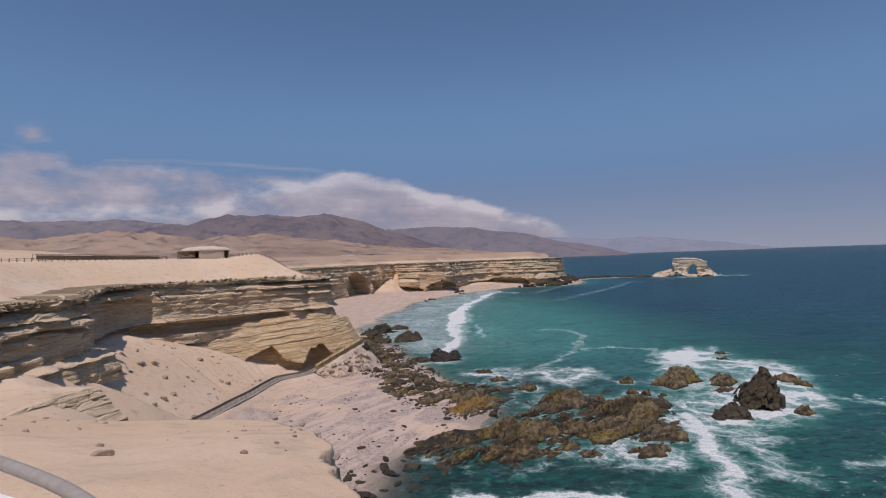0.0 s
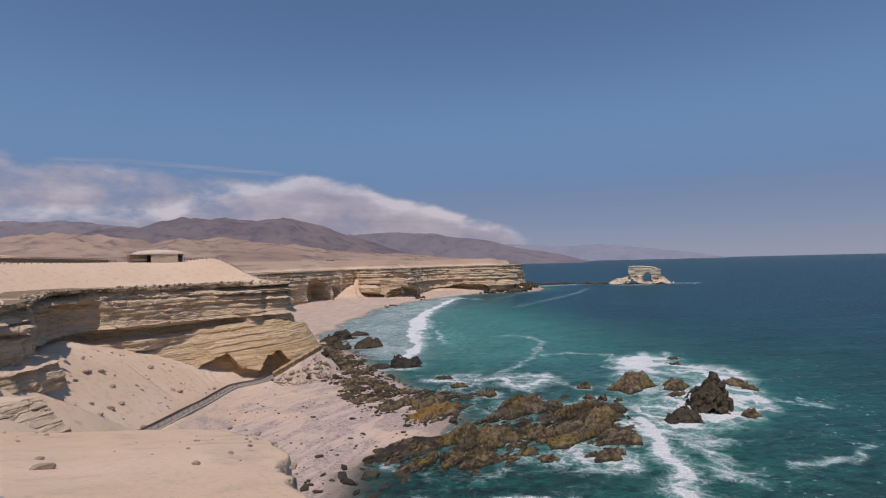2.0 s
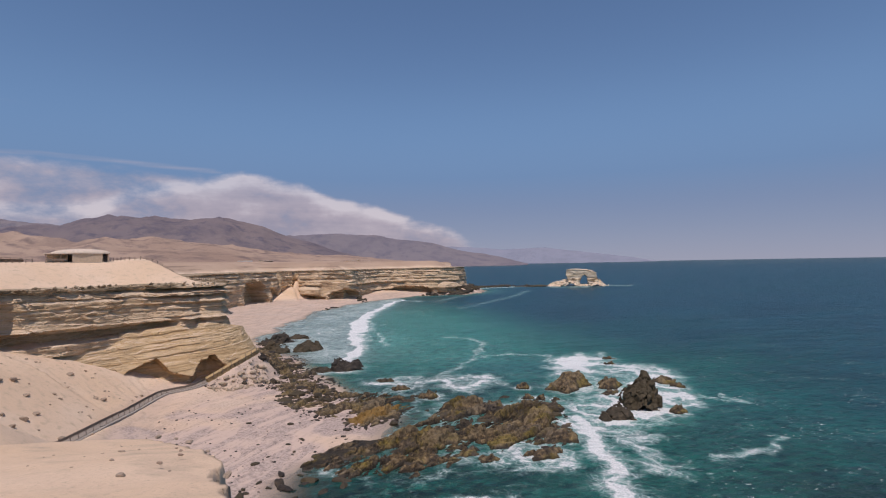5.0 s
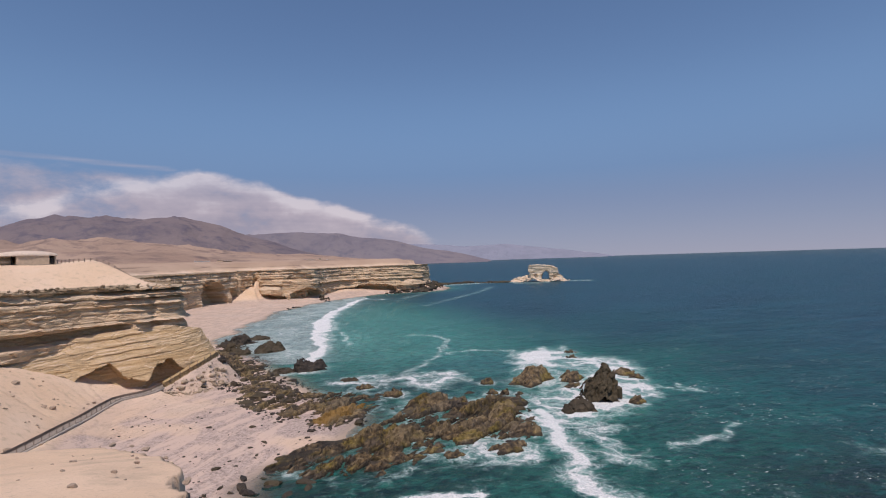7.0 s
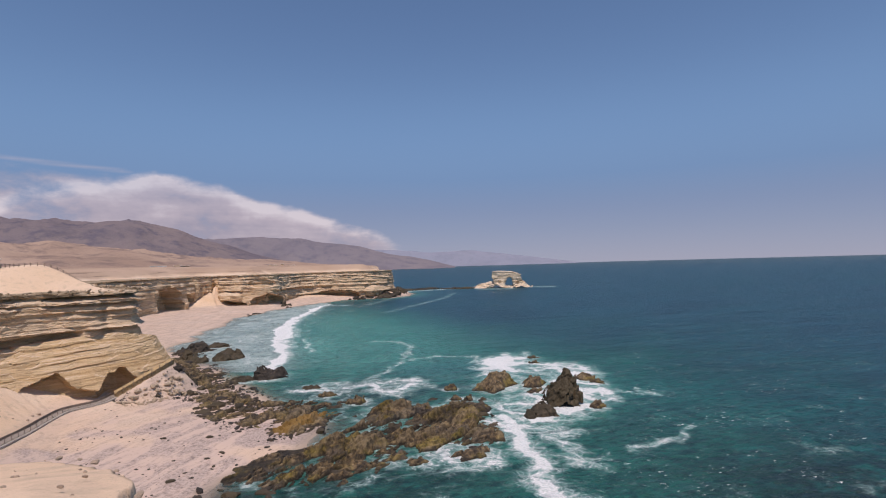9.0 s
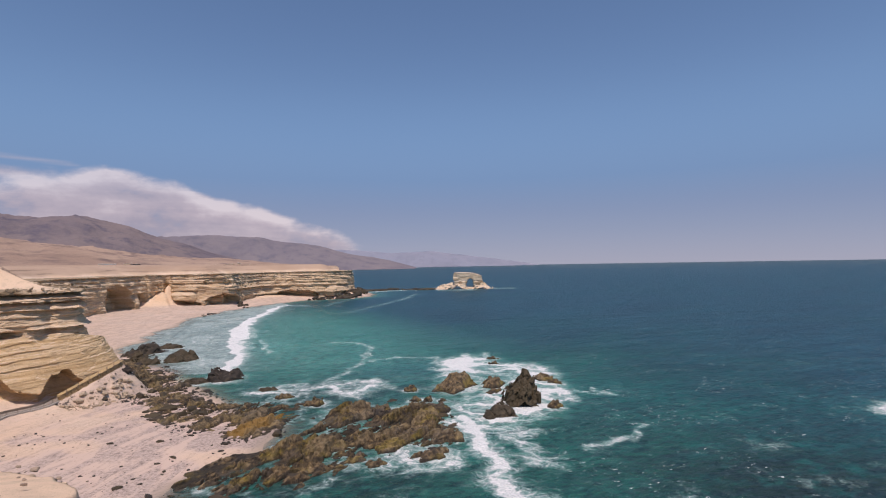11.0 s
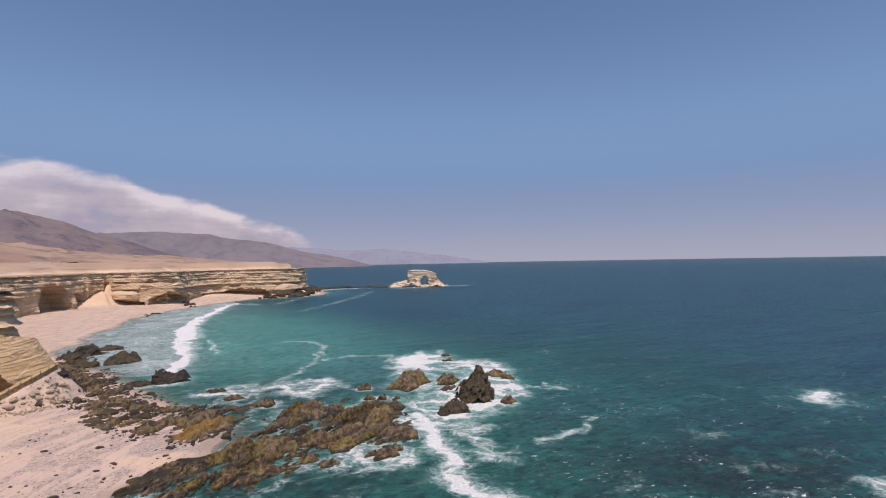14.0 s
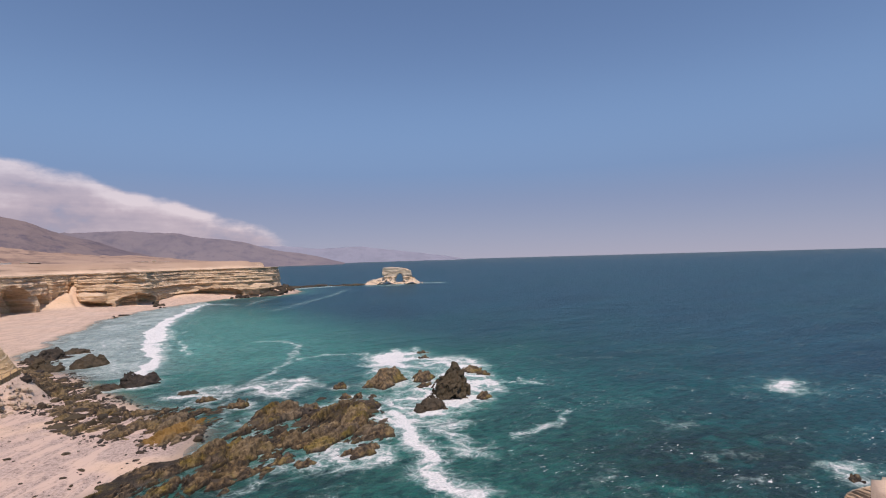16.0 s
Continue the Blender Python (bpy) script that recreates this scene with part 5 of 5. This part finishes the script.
# ---- things built by people ----


def at_ground(x, y):
    return float(ground_height(np.array([x]), np.array([y]))[0][0])


KERB = plain_material("pale_kerb", (0.42, 0.37, 0.32), 0.9, 4)


def boardwalk():
    """A deck down the beach with a timber wall on its landward side and a rail to the sea."""
    base = new("boardwalk")
    pts, run = resample(WALK, 1.5)
    zs = ground_height(pts[:, 0], pts[:, 1])[0]
    for _ in range(4):
        zs[1:-1] = (zs[:-2] + zs[1:-1] + zs[2:]) / 3
    zs = zs + 0.4
    tan = np.gradient(pts, axis=0)
    tan /= np.linalg.norm(tan, axis=1)[:, None]
    nor = np.stack([tan[:, 1], -tan[:, 0]], 1)
    for k in range(len(pts) - 1):
        a, b = Vector((*pts[k], zs[k])), Vector((*pts[k + 1], zs[k + 1]))
        n = Vector((*nor[k], 0))
        m = Vector((*nor[k + 1], 0))
        part("plank", bar(a, b, 1.9, 0.12), DECK, base)
        part("board", bar(a - n * 1.05 + Vector((0, 0, 0.15)), b - m * 1.05 + Vector((0, 0, 0.15)), 0.12, 1.0), WOOD, base)
        part("rail", bar(a + n * 0.95 + Vector((0, 0, 0.95)), b + m * 0.95 + Vector((0, 0, 0.95)), 0.1, 0.1), WOOD, base)
        part("kerb", bar(a + n * 1.3 + Vector((0, 0, -0.25)), b + m * 1.3 + Vector((0, 0, -0.25)), 0.6, 0.5), KERB, base)
        if k % 2 == 0:
            part("post", bar(a + n * 0.95 - Vector((0, 0, 1.0)), a + n * 0.95 + Vector((0, 0, 1.05)), 0.11, 0.11), WOOD, base)
    return tagged(base, "grey-brown timber boardwalk with a rail down to the beach", "boardwalk")


boardwalk()


def timber_wall():
    """A ramp walled in ochre timber that climbs round the foot of the ledges."""
    base = new("retaining_wall")
    pts, run = resample(RAMP, 1.4)
    for k in range(len(pts) - 1):
        a, b = Vector(pts[k]) + Vector((0, 0, 0.9)), Vector(pts[k + 1]) + Vector((0, 0, 0.9))
        down = Vector((0, 0, 0.95))
        part("board", bar(a - down, b - down, 1.5, 1.9), OCHRE, base)
        part("coping", bar(a + Vector((0, 0, 0.06)), b + Vector((0, 0, 0.06)), 1.8, 0.16), OCHRE, base)
        if k % 2:
            part("post", bar(a + Vector((0.7, -0.6, -0.6)), a + Vector((0.7, -0.6, 1.0)), 0.16, 0.16), WOOD, base)
    return tagged(base, "ochre timber ramp wall at the foot of the cliff", "wall")


timber_wall()
random.seed(9)
PALE = plain_material("pale_stone", (0.40, 0.31, 0.22), 0.9, 4)
pale_shape = rock_mesh("pale_stone", 1.0, 0.7, 1.15, 777, 0.6, 2, PALE)
for k in range(150):
    t = k / 149
    x, y = -42 + 12 * t + random.uniform(0.8, 8.0), 177 + 16 * t + random.uniform(-4.5, 0.5)
    s = 0.2 + 0.9 * random.random() ** 2.5
    ob = new("stone", pale_shape)
    ob.matrix_basis = pose(x, y, max(at_ground(x, y), 0.3) + 0.15, 0, 0, random.uniform(0, 360)) @ Matrix.Diagonal((s, s, s, 1))
    tagged(ob, "tan rubble stone on the slope below the ochre wall", "stone", "rubble below the ochre wall")


def shelter():
    """A low flat-roofed hut with two openings, their shade painted near-black."""
    base = new("shelter")
    zf = at_ground(-88, 198) - 0.3
    base.matrix_basis = pose(-87.5, 198, zf, 0, 0, 24)
    L, W, H = 17.0, 6.0, 3.3
    part("floor", bar((-L / 2, 0, 0.1), (L / 2, 0, 0.1), W + 0.6, 0.4), DECK, base)
    part("wall", bar((-1.5, -W / 2, 1.6), (L / 2 - 1.6, -W / 2, 1.6), 0.25, 2.9), WALL, base)
    part("wall", bar((-L / 2, W / 2, 1.6), (L / 2, W / 2, 1.6), 0.25, 2.9), WALL, base)
    part("wall", bar((L / 2, -W / 2, 1.6), (L / 2, W / 2, 1.6), 0.25, 2.9), WALL, base)
    part("wall", bar((-2.6, -W / 2 + 1.2, 1.6), (-2.6, W / 2, 1.6), 0.25, 2.9), SHADE_AND_SHED, base, "inner wall painted near-black as shade")
    for x in (-L / 2, -6.6, -4.6, L / 2 - 0.2):
        part("post", bar((x, -W / 2, 0.2), (x, -W / 2, 3.0), 0.2, 0.2), WOOD, base)
    part("rail", bar((-L / 2, -W / 2, 1.2), (-3, -W / 2, 1.2), 0.12, 0.5), WOOD, base)
    # a near-black panel is set in as the shade of the doorway
    part("doorway_shade", bar((L / 2 - 1.3, -W / 2 + 0.3, 1.3), (L / 2 - 0.4, -W / 2 + 0.3, 1.3), 0.1, 2.2), SHADE_AND_SHED, base, "near-black panel for shade in the open doorway")
    roof = part("roof", bar((-L / 2 - 0.6, 0, 3.15), (L / 2 + 0.6, 0, 3.15), W + 0.7, 0.25), ROOF, base)
    bm = bmesh.new()
    bmesh.ops.create_uvsphere(bm, u_segments=24, v_segments=10, radius=1)
    for v in bm.verts:
        v.co = (v.co.x * 8.4 + 0.9, v.co.y * 3.6, max(v.co.z, 0) * 1.5 + 3.26)
    part("sand_cover", bm, ROOF, roof, "pale sand-covered roof top")
    return tagged(base, "low tan visitor shelter with a pale roof", "shelter")


shelter()


def long_pergola():
    base = new("pergola")
    a, b = Vector((-140, 186)), Vector((-107, 204))
    n = 14
    za, zb = at_ground(a.x, a.y), at_ground(b.x, b.y)
    top = lambda t: za + (zb - za) * t + 2.3 - 0.9 * t
    for k in range(n):
        t0, t1 = k / n, (k + 1) / n
        p, q = a.lerp(b, t0), a.lerp(b, t1)
        part("roof_board", bar((p.x, p.y, top(t0)), (q.x, q.y, top(t1)), 3.0, 0.22), WOOD, base)
        part("panel", bar((p.x, p.y + 0.6, top(t0) - 1.1), (q.x, q.y + 0.6, top(t1) - 1.1), 0.15, 1.5), WOOD, base)
        part("post", bar((p.x, p.y - 1, at_ground(p.x, p.y - 1) - 0.3), (p.x, p.y - 1, top(t0)), 0.18, 0.18), WOOD, base)
    return tagged(base, "long low brown timber pergola on the plateau", "pergola")


long_pergola()


def fence(line, label):
    base = new("fence")
    pts, run = resample(line, 1.7)
    zs = ground_height(pts[:, 0], pts[:, 1])[0]
    for k in range(len(pts)):
        x, y = pts[k]
        part("post", bar((x, y, zs[k] - 0.3), (x, y, zs[k] + 1.25), 0.2, 0.2), WOOD, base)
        if k:
            for h in (0.55, 1.05):
                part("rail", bar((*pts[k - 1], zs[k - 1] + h), (x, y, zs[k] + h), 0.09, 0.09), WOOD, base)
    return tagged(base, label, "fence")


fence([(-80, 198), (-77, 211), (-70, 214), (-62, 222)], "brown timber post fence beside the shelter")
fence([(-128, 138), (-118, 152), (-112, 166), (-104, 180), (-97, 190)], "brown timber post fence along the plateau edge")


def pipe(name, pts, radius, material, parent=None):
    cu = bpy.data.curves.new(name, "CURVE")
    cu.dimensions, cu.bevel_depth, cu.bevel_resolution, cu.resolution_u, cu.use_fill_caps = "3D", radius, 4, 8, True
    sp = cu.splines.new("NURBS")
    sp.points.add(len(pts) - 1)
    for p, c in zip(sp.points, pts):
        p.co = (*c, 1)
    sp.use_endpoint_u, sp.order_u = True, 4
    cu.materials.append(material)
    tmp = bpy.data.objects.new(name, cu)
    me = bpy.data.meshes.new_from_object(tmp)
    bpy.data.objects.remove(tmp)
    ob = new(name, me)
    ob.parent = parent
    return ob


rail = new("handrail")
pipe("rail", [(-3.6, 2.85, 39.5), (-2.6, 2.25, 39.5), (-1.75, 1.76, 39.5), (-1.173, 1.422, 39.5), (-0.979, 1.309, 39.5), (-0.798, 1.189, 39.5), (-0.66, 1.09, 39.47), (-0.6, 1.04, 39.3), (-0.59, 1.03, 38.8), (-0.59, 1.03, 38.2)], 0.0165, PIPE, rail)
pipe("post", [(-2.6, 2.26, 38.0), (-2.6, 2.26, 38.6), (-2.6, 2.26, 39.0), (-2.6, 2.26, 39.49)], 0.0165, PIPE, rail)
tagged(rail, "greyed round handrail with a curved end at the lookout", "handrail")
kerb = new("kerb_wall")
part("block", bar((-3.4, 2.42, 38.96), (-1.0, 1.24, 38.96), 0.25, 0.92), WHITE, kerb)
tagged(kerb, "low whitewashed kerb wall at the lookout", "wall")

# loose stones on the sand
random.seed(21)
SANDSTONE = plain_material("sand_crusted_stone", (0.36, 0.27, 0.20), 0.95, 6)
stone_shapes = [rock_mesh("stone", 1.0, 0.6, 1.1, 900 + 13 * k, 0.8, 3, SANDSTONE) for k in range(4)]


def loose(zone, count, lo, hi, label, group):
    px, py = [p[0] for p in zone], [p[1] for p in zone]
    got = 0
    while got < count:
        x, y = random.uniform(min(px), max(px)), random.uniform(min(py), max(py))
        if inside(zone, np.array([x]), np.array([y]))[0] < 0:
            continue
        got += 1
        s = lo + (hi - lo) * random.random() ** 2.5
        ob = new("stone", random.choice(stone_shapes))
        ob.matrix_basis = pose(x, y, at_ground(x, y) + 0.12 * s, 0, 0, random.uniform(0, 360)) @ Matrix.Diagonal((s, s, s, 1))
        tagged(ob, label, "stone", group)


loose([(-66, 112), (-50, 112), (-56, 165), (-72, 160), (-80, 140)], 60, 0.25, 0.9, "brown stone lying on the sand apron", "stones on the apron")
for k in range(12):
    t = random.random() ** 0.7
    q = SHELF_EDGE[12:17]
    n = min(int(t * 4), 3)
    u = t * 4 - n
    x, y = q[n][0] * (1 - u) + q[n + 1][0] * u, q[n][1] * (1 - u) + q[n + 1][1] * u
    out = random.uniform(-1.7, -0.5)
    r = (0.05 + 0.14 * random.random() ** 1.6) * min(1.0, y / 16)
    x2, y2 = x + out * 0.95, y + out * 0.3
    top = at_ground(x2 - 0.5, y2 - 0.15)
    ob = new("rock", random.choice(stone_shapes))
    ob.matrix_basis = pose(x2, y2, top + 0.1 * r, random.uniform(-20, 20), 0, random.uniform(0, 360)) @ Matrix.Diagonal((r, r * 0.8, r * 0.9, 1))
    tagged(ob, "brown weathered rock at the broken edge of the sand shelf", "rock", "rocks at the shelf edge")
for ex, ey, er, eh, turn_by in ((-5.35, 20.6, 0.42, 0.85, 20), (-5.0, 19.2, 0.30, 0.5, 70), (-5.75, 22.0, 0.34, 0.55, 130), (-4.6, 18.0, 0.2, 0.35, 10)):
    ob = new("rock", crag_mesh("rock", er, eh, 1.15, 640 + int(10 * er), CAP))
    ob.matrix_basis = pose(ex + 0.45, ey + 0.1, at_ground(ex - 0.6, ey - 0.15) - 1.05, 0, 0, turn_by)
    tagged(ob, "dark undercut rock at the crumbling shelf edge", "rock", "rocks at the shelf edge")
loose([(-20, 18), (-4, 8), (-3, 14), (-8, 24), (-18, 22)], 40, 0.03, 0.12, "small brown stone on the sand shelf", "stones on the shelf")
st = new("stone", stone_shapes[1])
st.matrix_basis = pose(-7.0, 11.0, at_ground(-7.0, 11.0) + 0.03, 0, 0, 30) @ Matrix.Diagonal((0.2, 0.16, 0.16, 1))
tagged(st, "larger brown stone on the sand shelf", "stone")

# broken caprock along the rim, too many to count
caps = bmesh.new()
crown, runs = resample(NEAR_LINE, 0.8)
for k in range(len(crown)):
    for _ in range(2):
        x, y = crown[k][0] + random.uniform(-2.2, 1.0), crown[k][1] + random.uniform(-1.5, 1.5)
        if random.random() < 0.35 or y < 60:
            continue
        s = 0.12 + 0.6 * random.random() ** 2
        bmesh.ops.create_icosphere(caps, subdivisions=1, radius=s, matrix=pose(x, y, 34.7 + random.uniform(-0.2, 0.35), random.uniform(0, 90), random.uniform(0, 40), random.uniform(0, 360)) @ Matrix.Diagonal((1.5, 0.9, 0.55, 1)))
rim = part("rim_rubble", caps, CAP)
tagged(rim, "dark broken caprock rubble along the cliff edge", "rubble", kind="stuff")

# far sheds on the plain
for x, y, w, h, mat in ((-190, 1084, 26, 4, WHITE), (-160, 1088, 10, 5, WALL), (-148, 1090, 16, 4, SHADE_AND_SHED), (10, 1600, 26, 7, WALL), (34, 1600, 8, 10, WALL), (60, 1610, 20, 6, WALL)):
    shed = new("shed")
    z = at_ground(x, y)
    shed.matrix_basis = pose(x, y, z, 0, 0, random.uniform(-10, 10))
    part("wall", bar((-w / 2, 0, h / 2 - 0.3), (w / 2, 0, h / 2 - 0.3), 8, h), mat, shed)
    part("roof", bar((-w / 2 - 0.5, 0, h - 0.2), (w / 2 + 0.5, 0, h - 0.2), 9, 0.3), WHITE, shed)
    tagged(shed, "small pale shed far off on the desert plain", "shed", "sheds on the plain")

# pebbles and broken stone strewn over the beach, too many to count
rng = np.random.RandomState(5)
template = np.array([(1, 0, -0.3), (0.3, 0.9, -0.3), (-0.8, 0.6, -0.3), (-0.8, -0.6, -0.3), (0.3, -0.9, -0.3), (0.6, 0.4, 0.5), (-0.5, 0.5, 0.6), (-0.4, -0.5, 0.5), (0.5, -0.5, 0.6)])
shell = np.array([(0, 1, 5), (1, 6, 5), (1, 2, 6), (2, 3, 7), (2, 7, 6), (3, 4, 8), (3, 8, 7), (4, 0, 8), (0, 5, 8), (5, 6, 7), (5, 7, 8)])
spots = []
for zone, count, lo, hi in (([(-46, 300), (-26, 306), (-12, 214), (8, 172), (16, 144), (2, 132), (-14, 148), (-30, 180), (-42, 240)], 1500, 0.15, 0.75),
                            ([(-22, 98), (-6, 104), (8, 124), (12, 142), (-16, 152), (-34, 182), (-44, 172), (-46, 130), (-36, 104)], 220, 0.08, 0.42),
                            ([(-44, 176), (-30, 190), (-24, 204), (-30, 220), (-22, 178), (-30, 168)], 300, 0.12, 0.45),
                            ([(-7, 112), (14, 100), (50, 112), (58, 146), (30, 156), (10, 130)], 500, 0.2, 0.7)):
    box = np.array(zone)
    p = rng.uniform(box.min(0), box.max(0), (count * 9, 2))
    p = p[inside(zone, p[:, 0], p[:, 1]) > 0]
    p = p[fbm(p[:, 0] * 0.12, p[:, 1] * 0.12, 0, 3, 92) + 0.16 * rng.rand(len(p)) > 0.60][:count]
    spots.append(np.column_stack([p, lo + (hi - lo) * rng.rand(len(p)) ** 2.6]))
spots = np.concatenate(spots)
spots = np.column_stack([spots[:, :2], ground_height(spots[:, 0], spots[:, 1])[0], spots[:, 2]])
spots = spots[spots[:, 2] > -0.3]
turn = rng.uniform(0, 6.28, len(spots))
co = template[None] * (spots[:, 3][:, None, None] * rng.uniform(0.7, 1.3, (len(spots), 9, 3)))
cs, sn = np.cos(turn)[:, None], np.sin(turn)[:, None]
co = np.stack([co[..., 0] * cs - co[..., 1] * sn, co[..., 0] * sn + co[..., 1] * cs, co[..., 2] * 0.7], -1) + spots[:, None, :3]
faces = (shell[None] + 9 * np.arange(len(spots))[:, None, None]).reshape(-1, 3)
tagged(new("pebbles", mesh_of("pebbles", co.reshape(-1, 3), faces, DARK, smooth=False)), "dark pebbles and broken stone strewn over the beach", "pebbles", kind="stuff")
